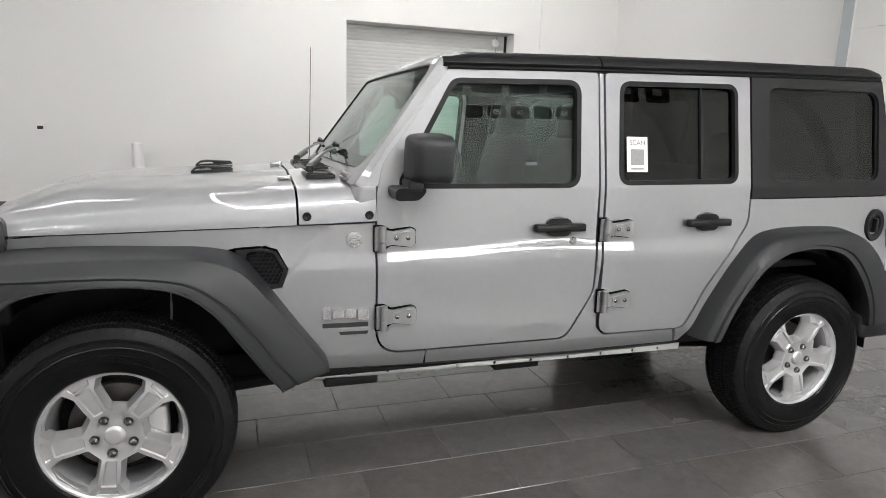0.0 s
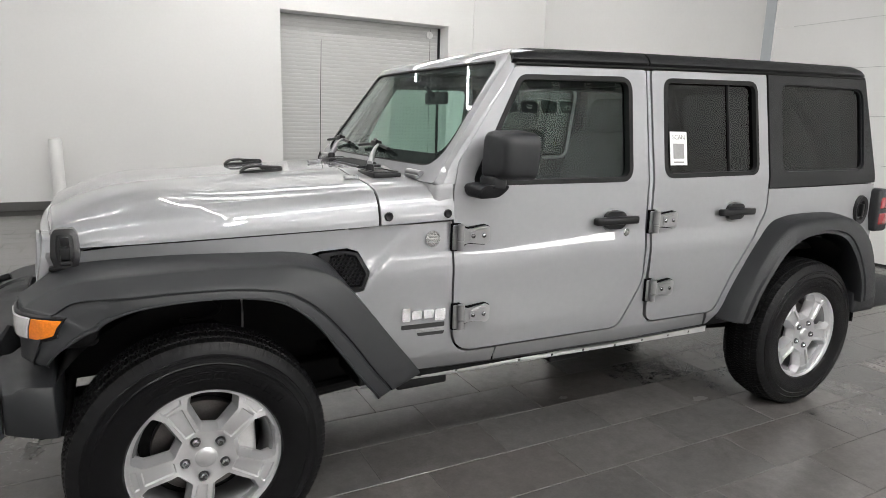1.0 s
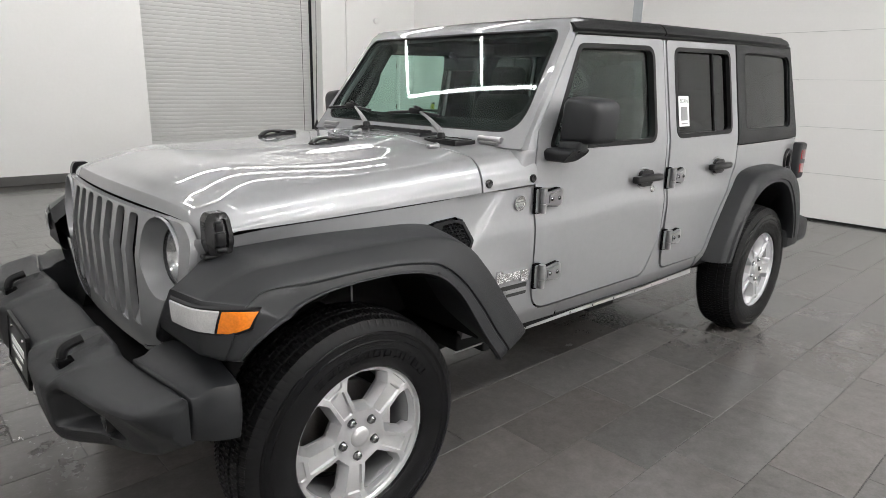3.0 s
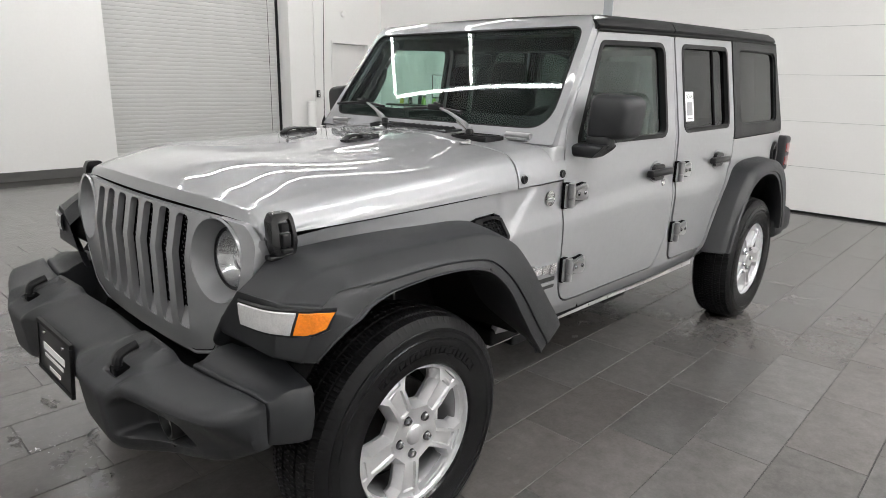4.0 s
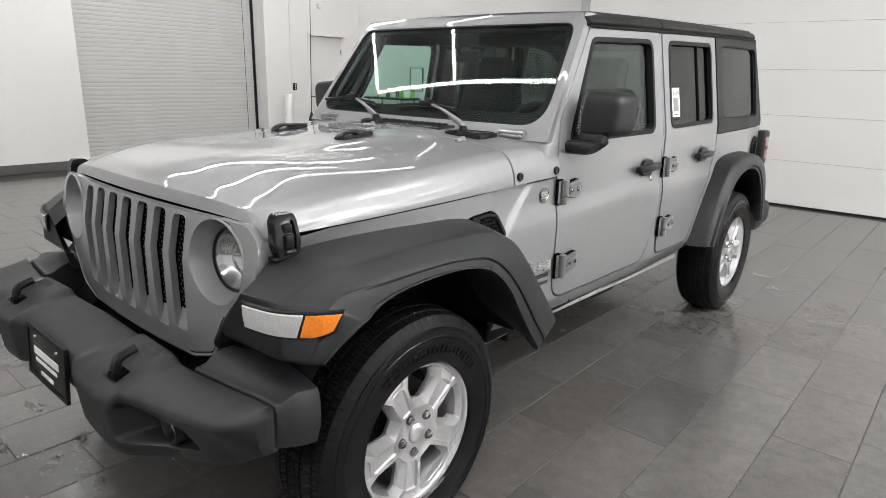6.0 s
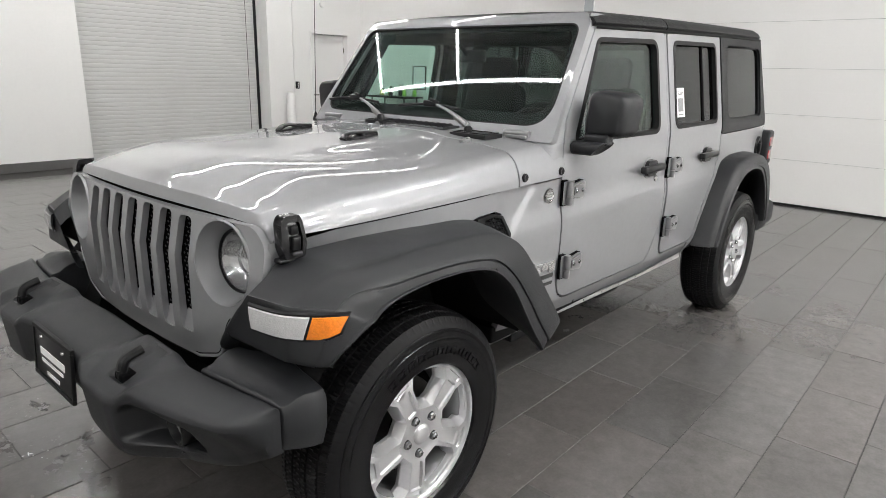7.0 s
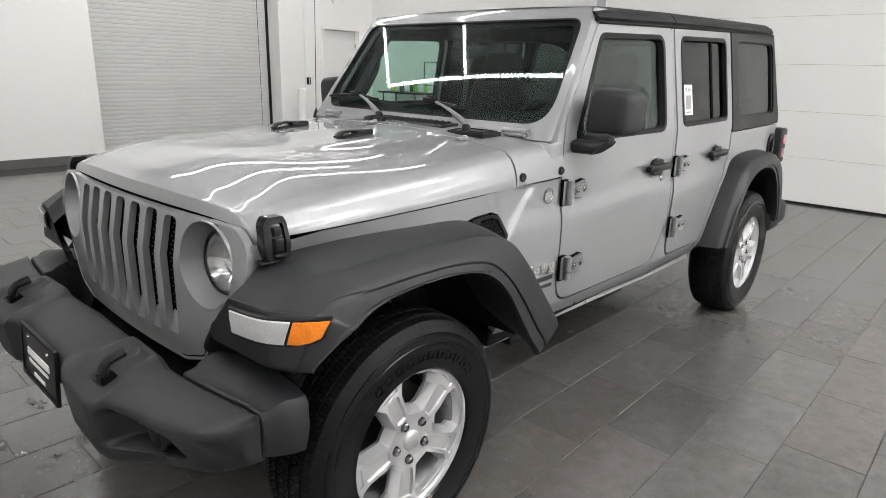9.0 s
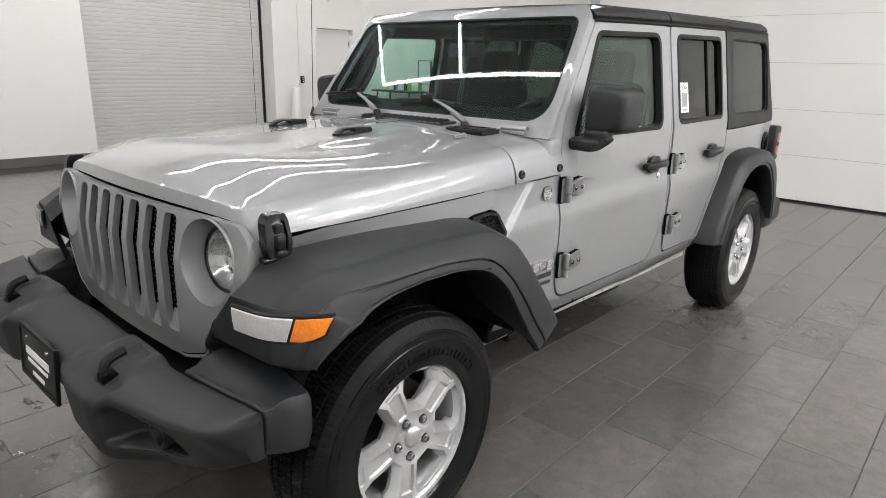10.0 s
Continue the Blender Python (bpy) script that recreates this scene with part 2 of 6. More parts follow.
def spline(points, n):
    """n points spaced evenly along a smooth curve through the given ones."""
    p = np.array(points, float)
    q = np.vstack([2 * p[0] - p[1], p, 2 * p[-1] - p[-2]])
    fine = []
    for i in range(1, len(q) - 2):
        for t in np.linspace(0, 1, 24, endpoint=False):
            a, b, c, d = q[i - 1], q[i], q[i + 1], q[i + 2]
            fine.append(0.5 * (2 * b + (c - a) * t + (2 * a - 5 * b + 4 * c - d) * t * t + (3 * b - a - 3 * c + d) * t ** 3))
    fine = np.array(fine + [p[-1]])
    s = np.concatenate([[0], np.cumsum(np.linalg.norm(np.diff(fine, axis=0), axis=1))])
    u = np.linspace(0, s[-1], n)
    return np.stack([np.interp(u, s, fine[:, k]) for k in range(p.shape[1])], 1)


def tube(points, r, n=10, smooth_to=0, flat=1.0):
    """A round bar along points."""
    p = spline(points, smooth_to) if smooth_to else np.array(points, float)
    rows = []
    for i in range(len(p)):
        d = Vector(p[min(i + 1, len(p) - 1)] - p[max(i - 1, 0)]).normalized()
        side = d.cross(Vector((0, 0, 1)))
        if side.length < 0.05:
            side = d.cross(Vector((0, 1, 0)))
        side.normalize()
        up = side.cross(d).normalized()
        rows.append([Vector(p[i]) + r * (math.cos(a) * side + flat * math.sin(a) * up) for a in np.linspace(0, 2 * math.pi, n, endpoint=False)])
    return loft(rows, closed_v=True, cap=True)


def rounded(points, n=6):
    """A polygon with its corners rounded: rows of u, v, radius."""
    out = []
    k = len(points)
    for i in range(k):
        p = Vector(points[i][:2])
        r = points[i][2] if len(points[i]) > 2 else 0
        if r <= 0:
            out.append(tuple(p))
            continue
        a, b = (Vector(points[i - 1][:2]) - p), (Vector(points[(i + 1) % k][:2]) - p)
        la, lb = a.length, b.length
        a.normalize(), b.normalize()
        half = max(0.05, a.angle(b) / 2)
        d = min(r / math.tan(half), la * 0.48, lb * 0.48)
        p0, p1 = p + a * d, p + b * d
        for t in np.linspace(0, 1, n):
            out.append(tuple((1 - t) ** 2 * p0 + 2 * t * (1 - t) * p + t * t * p1))
    return out


def inset(points, d):
    """A polygon moved inwards by d."""
    p = np.array(points, float)
    area = np.sum(p[:, 0] * np.roll(p[:, 1], -1) - np.roll(p[:, 0], -1) * p[:, 1])
    sgn = 1 if area > 0 else -1
    out = []
    for i in range(len(p)):
        e0, e1 = p[i] - p[i - 1], p[(i + 1) % len(p)] - p[i]
        if np.linalg.norm(e0) < 1e-9 or np.linalg.norm(e1) < 1e-9:
            out.append(tuple(p[i]))
            continue
        n0 = sgn * np.array([-e0[1], e0[0]]) / np.linalg.norm(e0)
        n1 = sgn * np.array([-e1[1], e1[0]]) / np.linalg.norm(e1)
        m = n0 + n1
        m = m / max(0.3, np.dot(m, m)) * 2
        out.append(tuple(p[i] + m * d))
    keep = []
    q = np.roll(p, -1, axis=0)
    e = q - p
    l2 = np.maximum((e * e).sum(1), 1e-12)
    for o in out:
        t = np.clip(((np.array(o) - p) * e).sum(1) / l2, 0, 1)
        gap = np.min(np.linalg.norm(p + e * t[:, None] - np.array(o), axis=1))
        if gap > abs(d) * 0.97:
            keep.append(o)
    return keep


def circle(u, v, r, n=24, start=0.0):
    return [(u + r * math.cos(start + 2 * math.pi * i / n), v + r * math.sin(start + 2 * math.pi * i / n)) for i in range(n)]


def sheet(outer, holes, shape, thick, ucuts=(), vcuts=()):
    """A plate with holes cut from flat outlines; shape(u, v, depth) lays it into space."""
    bm = bmesh.new()
    for ring in [outer, *holes]:
        vs = [bm.verts.new((u, 0, v)) for u, v in ring]
        for i in range(len(vs)):
            bm.edges.new((vs[i], vs[(i + 1) % len(vs)]))
    bmesh.ops.remove_doubles(bm, verts=bm.verts[:], dist=0.00005)
    bmesh.ops.triangle_fill(bm, edges=bm.edges[:], use_beauty=True)
    for cuts, no in ((ucuts, (1, 0, 0)), (vcuts, (0, 0, 1))):
        for c in cuts:
            bmesh.ops.bisect_plane(bm, geom=bm.verts[:] + bm.edges[:] + bm.faces[:], dist=0.00001, plane_co=(c * no[0], 0, c * no[2]), plane_no=no)
    if thick:
        ret = bmesh.ops.extrude_face_region(bm, geom=bm.faces[:], use_keep_orig=True)
        for v in ret["geom"]:
            if isinstance(v, bmesh.types.BMVert):
                v.co.y = 1
    for v in bm.verts:
        v.co = Vector(shape(v.co.x, v.co.z, v.co.y * thick))
    return bm


def smoothstep(a, b, x):
    t = min(1.0, max(0.0, (x - a) / (b - a)))
    return t * t * (3 - 2 * t)


# ---------------------------------------------------------------- the room
def setting(name, bm, material, label="", bevel=0.0, smooth=False):
    return tagged(part(name, bm, material, None, "", bevel, smooth), label, "", "", "structure")


Y_BACK, Y_FRONT, X_LEFT, X_DOOR, X_RIGHT = 8.04, -6.6, -7.0, 7.28, 7.62
GX0, GX1, GZ = 2.33, 5.44, 3.17       # roller door opening
DX0, DX1, DZ = 6.36, 7.30, 2.17       # passage door opening
R0, R1, RZ = -5.2, 2.66, 4.2          # sectional door opening in the right wall


def flat_y(y):
    return lambda u, v, d: (u, y + d, v)


def flat_x(x):
    return lambda u, v, d: (x + d, u, v)


def rect(u0, u1, v0, v1):
    return [(u0, v0), (u1, v0), (u1, v1), (u0, v1)]


back_outline = [(X_LEFT, 0), (GX0, 0), (GX0, GZ), (GX1, GZ), (GX1, 0), (DX0, 0), (DX0, DZ), (DX1, DZ), (DX1, 0), (X_RIGHT, 0), (X_RIGHT, CEILING), (X_LEFT, CEILING)]
setting("wall_north", sheet(back_outline, [], flat_y(Y_BACK), 0.45), WALL, "plain white painted wall with two openings")
setting("wall_south", sheet(rect(X_LEFT, X_RIGHT, 0, CEILING), [], flat_y(Y_FRONT), -0.2), WALL, "plain white painted wall")
setting("wall_west", sheet(rect(Y_FRONT, Y_BACK, 0, CEILING), [], flat_x(X_LEFT), -0.2), WALL, "plain white painted wall")
right_outline = [(Y_FRONT, 0), (R0, 0), (R0, RZ), (R1, RZ), (R1, 0), (2.80, 0), (2.80, CEILING), (Y_FRONT, CEILING)]
setting("wall_east", sheet(right_outline, [], flat_x(X_DOOR - 0.03), 0.3), WALL, "white wall round a wide overhead door")
setting("wall_east_far", sheet(rect(2.80, Y_BACK, 0, CEILING), [], flat_x(X_RIGHT), 0.2), WALL, "plain white painted wall")
setting("trim", box(X_DOOR - 0.045, X_DOOR - 0.032, 2.66, 2.797, 0, 4.35), shader("jamb_grey", (0.42, 0.45, 0.47), 0.5), "pale blue-grey door jamb strip")
deck = []
for k in range(int((Y_BACK + 0.5 - Y_FRONT + 0.2) / 0.2) + 1):
    y = Y_FRONT - 0.2 + 0.2 * k
    deck += [(y, CEILING + 0.045), (y + 0.09, CEILING + 0.045), (y + 0.115, CEILING), (y + 0.175, CEILING)]
deck += [(Y_BACK + 0.7, CEILING + 0.2), (Y_FRONT - 0.2, CEILING + 0.2)]
setting("ceiling", loft([[(x, y, z) for y, z in deck] for x in (X_LEFT - 0.2, X_RIGHT + 0.2)], closed_v=True, cap=True), CEIL, "grey corrugated metal ceiling deck")
for x0, x1 in ((X_LEFT, GX0), (GX1, DX0)):
    setting("baseboard", box(x0, x1, Y_BACK - 0.012, Y_BACK - 0.001, 0, 0.13), BASE, "dark grey tile skirting", 0.002)
setting("baseboard", box(X_LEFT + 0.001, X_LEFT + 0.012, Y_FRONT, Y_BACK - 0.013, 0, 0.13), BASE, "dark grey tile skirting", 0.002)


def roller_door():
    """Interlocking curtain of narrow slats in a recess."""
    door = tagged(new("door_1"), "closed pale grey steel roller door with narrow slats", "door", "", "structure")
    door.location = ((GX0 + GX1) / 2, 8.40, 0)
    h = 0.0645
    y = 8.40
    k = int(GZ / h) + 1
    rows = []
    for i in range(k):
        z = i * h
        for dz, dy in ((0.0, 0.007), (0.003, 0.0), (0.020, -0.0025), (0.045, -0.0025), (0.0600, 0.0), (0.0625, 0.007)):
            rows.append([(GX0 + 0.02, y + dy, min(z + dz, GZ - 0.002)), (GX1 - 0.02, y + dy, min(z + dz, GZ - 0.002))])
    slats = part("curtain", loft(rows), CURTAIN, None, "", 0, True, 50)
    slats.parent = door
    slats.location = (-door.location.x, -door.location.y, 0)
    for x in (GX0 + 0.025, GX1 - 0.025):
        g = part("guide", box(x - 0.024, x + 0.024, 8.37, 8.386, 0.0, GZ - 0.01), GLOSSBLACK if x > 4 else CURTAIN, door)
        g.location = (-door.location.x, -door.location.y, 0)
    c = part("cord", tube([(5.22, 8.36, 0.2), (5.22, 8.36, GZ - 0.03)], 0.004, 6), PRINT, door)
    c.location = (-door.location.x, -door.location.y, 0)
    o = part("sensor", join(lathe([(0.0, -0.03), (0.06, -0.03), (0.07, -0.02), (0.07, 0.0)], 24), box(-0.012, 0.012, -0.045, -0.03, -0.01, 0.05)), DOORWHITE, door, "small round white opener sensor")
    o.location = (5.20 - door.location.x, 8.37 - door.location.y, 3.02)


roller_door()


def passage_door():
    door = tagged(new("door_2"), "closed plain white steel passage door in a white frame", "door", "", "structure")
    door.location = (DX0, Y_BACK, 0)
    part("frame", join(box(0.0, 0.045, -0.02, 0.12, 0, DZ), box(DX1 - DX0 - 0.045, DX1 - DX0, -0.02, 0.12, 0, DZ), box(0.045, DX1 - DX0 - 0.045, -0.02, 0.12, DZ - 0.045, DZ)), DOORWHITE, door, "", 0.003)
    part("leaf", box(0.05, DX1 - DX0 - 0.05, 0.10, 0.145, 0.008, DZ - 0.05), DOORWHITE, door, "", 0.003)
    for z in (0.25, 1.05, 1.85):
        part("hinge", tube([(DX1 - DX0 - 0.052, 0.092, z - 0.05), (DX1 - DX0 - 0.052, 0.092, z + 0.05)], 0.009, 8), STEEL, door, "steel hinge")
    part("handle", tube([(0.12, 0.10, 1.0), (0.12, 0.05, 1.0), (0.22, 0.05, 1.0)], 0.010, 8), STEEL, door, "steel lever handle")


passage_door()


def sectional_door():
    door = tagged(new("door_3"), "closed wide white sectional overhead door with ribbed panels", "door", "", "structure")
    door.location = (X_DOOR, R0, 0)
    z, h = 0.025, 0.535
    while z < RZ - 0.1:
        rows = []
        for f, d in ((0.0, 0.0015), (0.003, 0.0), (0.499, 0.0), (0.50, 0.0006), (0.503, 0.0006), (0.504, 0.0), (0.997, 0.0), (1.0, 0.0015)):
            zz = min(z + f * (h - 0.002), RZ - 0.005)
            rows.append([(d, 0.0, zz), (d, R1 - R0, zz)])
        part("panel", loft(rows), DOORWHITE, door, "", 0, True, 20)
        z += h
    part("bottom_seal", box(-0.01, 0.02, 0, R1 - R0, 0.0, 0.024), RUBBER, door, "black rubber bottom seal")


sectional_door()


def bollard(x, y, h=1.06):
    b = thing("bollard", "white painted steel bollard with a domed top on the floor", "bollard", (x, y, 0), "bollards by the roller door")
    part("post", lathe([(0.0, 0.0), (0.082, 0.0), (0.082, h - 0.03), (0.075, h - 0.008), (0.05, h), (0.0, h + 0.004)], 28, "z"), DOORWHITE, b)
    part("base_ring", lathe([(0.083, 0.0), (0.10, 0.0), (0.10, 0.015), (0.083, 0.02)], 28, "z"), BASE, b, "grey base ring")


bollard(-0.96, 7.72)
bollard(5.72, 7.80)

conduit = thing("wall_conduit", "thin white conduit running up the white wall", "conduit", (5.97, Y_BACK, 0))
part("pipe", tube([(0, -0.014, 0.14), (0, -0.014, CEILING - 0.01)], 0.011, 8), DOORWHITE, conduit)
for z in (0.6, 1.9, 3.2):
    part("clip", box(-0.02, 0.02, -0.027, -0.001, z - 0.01, z + 0.01), DOORWHITE, conduit)
sw = thing("door_control", "small black push-button door control on the wall", "switch", (6.03, Y_BACK, 1.12))
part("case", rbox(-0.035, 0.035, -0.04, -0.001, 0, 0.13, 0.008), GLOSSBLACK, sw)
for z in (0.03, 0.065, 0.10):
    part("button", lathe([(0.0, -0.047), (0.011, -0.046), (0.012, -0.039)], 12), DOORWHITE, sw).location = (0, 0, z)
th = thing("thermostat", "small white wall thermostat with a dark display", "thermostat", (-2.32, Y_BACK, 1.19))
part("case", rbox(-0.06, 0.06, -0.03, -0.001, 0, 0.12, 0.006), PAPER, th)
part("display", box(-0.035, 0.045, -0.033, -0.0295, 0.035, 0.085), PRINT, th)
dt = thing("smoke_detector", "small round white detector on the wall", "detector", (6.66, Y_BACK, 2.66))
part("case", lathe([(0.0, -0.04), (0.045, -0.038), (0.06, -0.025), (0.06, -0.001)], 24), DOORWHITE, dt)

# tubes of light under the ceiling: cross runs and long runs
ZL = CEILING - 0.12


def light_run(x0, x1, y0, y1, tube_light=TUBE):
    horizontal = abs(x1 - x0) > abs(y1 - y0)
    lamp = thing("ceiling_light", "long white linear LED light under the ceiling", "light", (x0, y0, ZL), "linear ceiling lights")
    lx, ly = x1 - x0, y1 - y0
    w = 0.0225
    if horizontal:
        part("housing", rbox(0, lx, -w, w, 0.012, 0.07, 0.006, 1), DOORWHITE, lamp)
        part("diffuser", rbox(0.01, lx - 0.01, -w + 0.004, w - 0.004, -0.01, 0.0115, 0.004, 1), tube_light, lamp)
        xs = [0.2, lx - 0.2]
        pts = [(x, 0) for x in xs]
    else:
        part("housing", rbox(-w, w, 0, ly, 0.012, 0.07, 0.006, 1), DOORWHITE, lamp)
        part("diffuser", rbox(-w + 0.004, w - 0.004, 0.01, ly - 0.01, -0.01, 0.0115, 0.004, 1), tube_light, lamp)
        pts = [(0, 0.2), (0, ly - 0.2)]
    for x, y in pts:
        part("hanger", tube([(x, y, 0.07), (x, y, CEILING - ZL)], 0.005, 6), STEEL, lamp)


for y in (-4.1, -2.45, 2.45, 4.1):
    light_run(-0.09, 4.2, y, y, TUBE_SIDE if y > 3 else TUBE_NEAR if y < -3 else TUBE)
light_run(1.0, 6.0, -5.7, -5.7, TUBE_EDGE)
light_run(0.6, 7.0, 6.3, 6.3, TUBE_SIDE)
for x in (-0.12,):
    light_run(x, x, -4.1, -2.5)
    light_run(x, x, -2.475, 2.475, TUBE_MID)
    light_run(x, x, 2.5, 4.1)
for y in (-2.45, 2.45):
    light_run(-5.8, -0.9, y, y, TUBE_EDGE if y < 0 else TUBE_LEFT)
light_run(-5.9, -5.9, -2.4, 2.4, TUBE_LEFT)


def wall_sign():
    """Two rows of dark lettering on the wall behind."""
    s = thing("wall_sign", "two rows of dark lettering on a white wall", "sign", (2.0, Y_FRONT + 0.006, 0))
    for z, h, w, gap, n in ((3.98, 0.46, 0.46, 0.13, 9), (3.60, 0.19, 0.28, 0.07, 11)):
        for i in range(n):
            x = i * (w + gap)
            bar = sheet(rounded([(x, z, 0.06), (x + w, z, 0.06), (x + w, z + h, 0.06), (x, z + h, 0.06)]), [rounded([(x + w * 0.3, z + h * 0.28, 0.03), (x + w * 0.7, z + h * 0.28, 0.03), (x + w * 0.7, z + h * 0.72, 0.03), (x + w * 0.3, z + h * 0.72, 0.03)])] if i % 3 else [], flat_y(0.0), -0.004)
            part("bar", bar, SIGN, s, "", 0, False)


wall_sign()


# Added out of view: stands in for the bright line mirrored in the doors.
def wall_strip(x0, x1, z):
    lamp = thing("wall_glow_strip", "added glowing strip on the unseen wall, mirrored in the car doors", "light", (x0, Y_FRONT + 0.002, z))
    part("housing", rbox(0, x1 - x0, 0.0, 0.03, -0.10, 0.10, 0.004, 1), DOORWHITE, lamp)
    part("diffuser", rbox(0.01, x1 - x0 - 0.01, 0.031, 0.045, -0.09, 0.09, 0.004, 1), GLOW, lamp)


wall_strip(1.7, 6.25, 1.72)


# ---------------------------------------------------------------- the car: front axle over x = 0, nose towards -x
car = thing("car", "silver four-door off-road car with black hardtop and fender flares", "car")


def crease_rise(x):
    """The shoulder line swells upwards along the doors."""
    return float(np.interp(x, [0.7, 1.0, 1.3, 1.62, 1.75, 1.9, 2.1, 2.6], [0.0, 0.008, 0.022, 0.048, 0.044, 0.028, 0.022, 0.02]))


def half_width(x, z):
    """Half the body's width at a length and a height."""
    w = np.interp(x, [-0.5, 0.0, 0.55, 0.95, 1.8, 3.0, 3.6], [0.66, 0.715, 0.738, 0.762, 0.797, 0.797, 0.785])
    z = z - crease_rise(x) * min(1.0, max(0.0, (0.22 - abs(z - 0.96)) / 0.15))
    p = np.interp(z, [0.40, 0.49, 0.53, 0.56, 0.62, 0.78, 0.88, 0.904, 0.912, 0.920, 0.928, 0.960, 0.968, 0.976, 1.0, 1.10, 1.224, 1.74, 1.9], [0.080, 0.050, 0.028, 0.014, 0.008, 0.002, 0.0, 0.0010, 0.0018, 0.0029, 0.0043, 0.0100, 0.0112, 0.0121, 0.0134, 0.0152, 0.0184, 0.105, 0.135])
    return w - p


def side_shape(side, off=0.0):
    return lambda u, v, d: (u, side * (half_width(u, v) + off - d), v)


ZCUT = [0.47, 0.49, 0.51, 0.53, 0.545, 0.56, 0.59, 0.62, 0.67, 0.72, 0.78, 0.83, 0.86] + [0.88 + 0.008 * i for i in range(19)] + [1.05, 1.1, 1.16, 1.2, 1.21, 1.22, 1.23, 1.3, 1.4, 1.5, 1.6, 1.7]
XCUT = [0.6, 0.7, 0.8, 0.95, 1.0, 1.1, 1.2, 1.3, 1.4, 1.5, 1.6, 1.65, 1.7, 1.75, 1.8, 1.95, 2.05, 2.2, 2.4, 2.6, 3.0, 3.3]
SIDES = ((-1, "left"), (1, "right"))

FRONT_DOOR = rounded([(0.920, 0.563, 0.10), (1.735, 0.572, 0.07), (1.853, 0.775, 0.14), (1.860, 1.692, 0.02), (1.207, 1.676, 0.015), (0.938, 1.305, 0.07), (0.914, 1.20, 0.1)], 8)
FRONT_HOLE = rounded([(0.985, 1.217, 0.03), (1.765, 1.222, 0.065), (1.776, 1.656, 0.06), (1.222, 1.638, 0.06)], 8)
REAR_DOOR = rounded([(1.905, 0.577, 0.06), (2.352, 0.573, 0.07), (2.450, 0.765, 0.1), (2.662, 1.055, 0.12), (2.656, 1.722, 0.02), (1.894, 1.693, 0.02), (1.896, 0.80, 0.1)], 8)
REAR_HOLE = rounded([(1.957, 1.232, 0.055), (2.585, 1.240, 0.055), (2.584, 1.678, 0.055), (1.966, 1.662, 0.055)], 8)
QUARTER = rounded([(2.667, 1.171, 0.01), (3.590, 1.180, 0.01), (3.500, 1.742, 0.015), (2.664, 1.722, 0.01)], 4)
QUARTER_HOLE = rounded([(2.764, 1.250, 0.05), (3.475, 1.251, 0.06), (3.478, 1.686, 0.07), (2.768, 1.678, 0.05)], 8)
TUB_SIDE = rounded([(0.560, 0.500, 0.01), (2.40, 0.500, 0.01), (2.40, 0.60, 0.02), (2.56, 0.86, 0.1), (2.75, 0.98, 0.1), (3.22, 0.98, 0.1), (3.40, 0.80, 0.1), (3.45, 0.60, 0.03), (3.60, 0.60, 0.03), (3.592, 1.176, 0.01), (2.668, 1.167, 0.01), (2.660, 1.72, 0.0), (1.22, 1.68, 0.0), (0.955, 1.31, 0.0), (0.930, 1.20, 0.0), (0.925, 1.086, 0.0), (0.560, 1.072, 0.01)], 5)


def handle(parent, x, z, side):
    """Pull handle: a bar bridging a cupped paddle."""
    y = half_width(x, z)
    bar = rbox(-0.118, 0.118, -0.020, 0.014, -0.020, 0.020, 0.011)
    for v in bar.verts:
        v.co.y += 0.008 * (v.co.x / 0.118) ** 2
        v.co.z *= 1.0 - 0.18 * abs(v.co.x / 0.118)
    paddle = sheet(rounded([(-0.056, -0.024, 0.02), (-0.036, -0.037, 0.02), (0.036, -0.037, 0.02), (0.056, -0.024, 0.02), (0.056, 0.024, 0.02), (0.036, 0.038, 0.02), (-0.036, 0.038, 0.02), (-0.056, 0.024, 0.02)]), [], lambda u, v, d: (u, 0.026 - d, v), 0.018)
    h = part("door_handle", join(bar, paddle), GLOSSBLACK, parent, "black plastic pull handle", 0.003)
    h.location = (x, side * (y + 0.030), z)
    h.scale = (1, -side, 1)
    oval = [(0.062 * math.cos(q), 0.0515 * math.sin(q)) for q in np.linspace(0, 2 * math.pi, 36, endpoint=False)]
    inner = [(u * 0.86, v * 0.84) for u, v in oval]
    # Nearly flat floor in a darker metal: the cup's shade put into colour.
    for name, bm, mat in (("handle_cup", sheet(oval, [inner], lambda u, v, d: (u, -0.0045 + d, v), 0.006), PAINT), ("cup_floor_shaded", sheet(inner, [], lambda u, v, d: (u, -0.0012 + d, v), 0.001), STEEL)):
        cup = part(name, bm, mat, parent, "", 0.0015)
        cup.location = (x, side * y, z)
        cup.scale = (1, -side, 1)


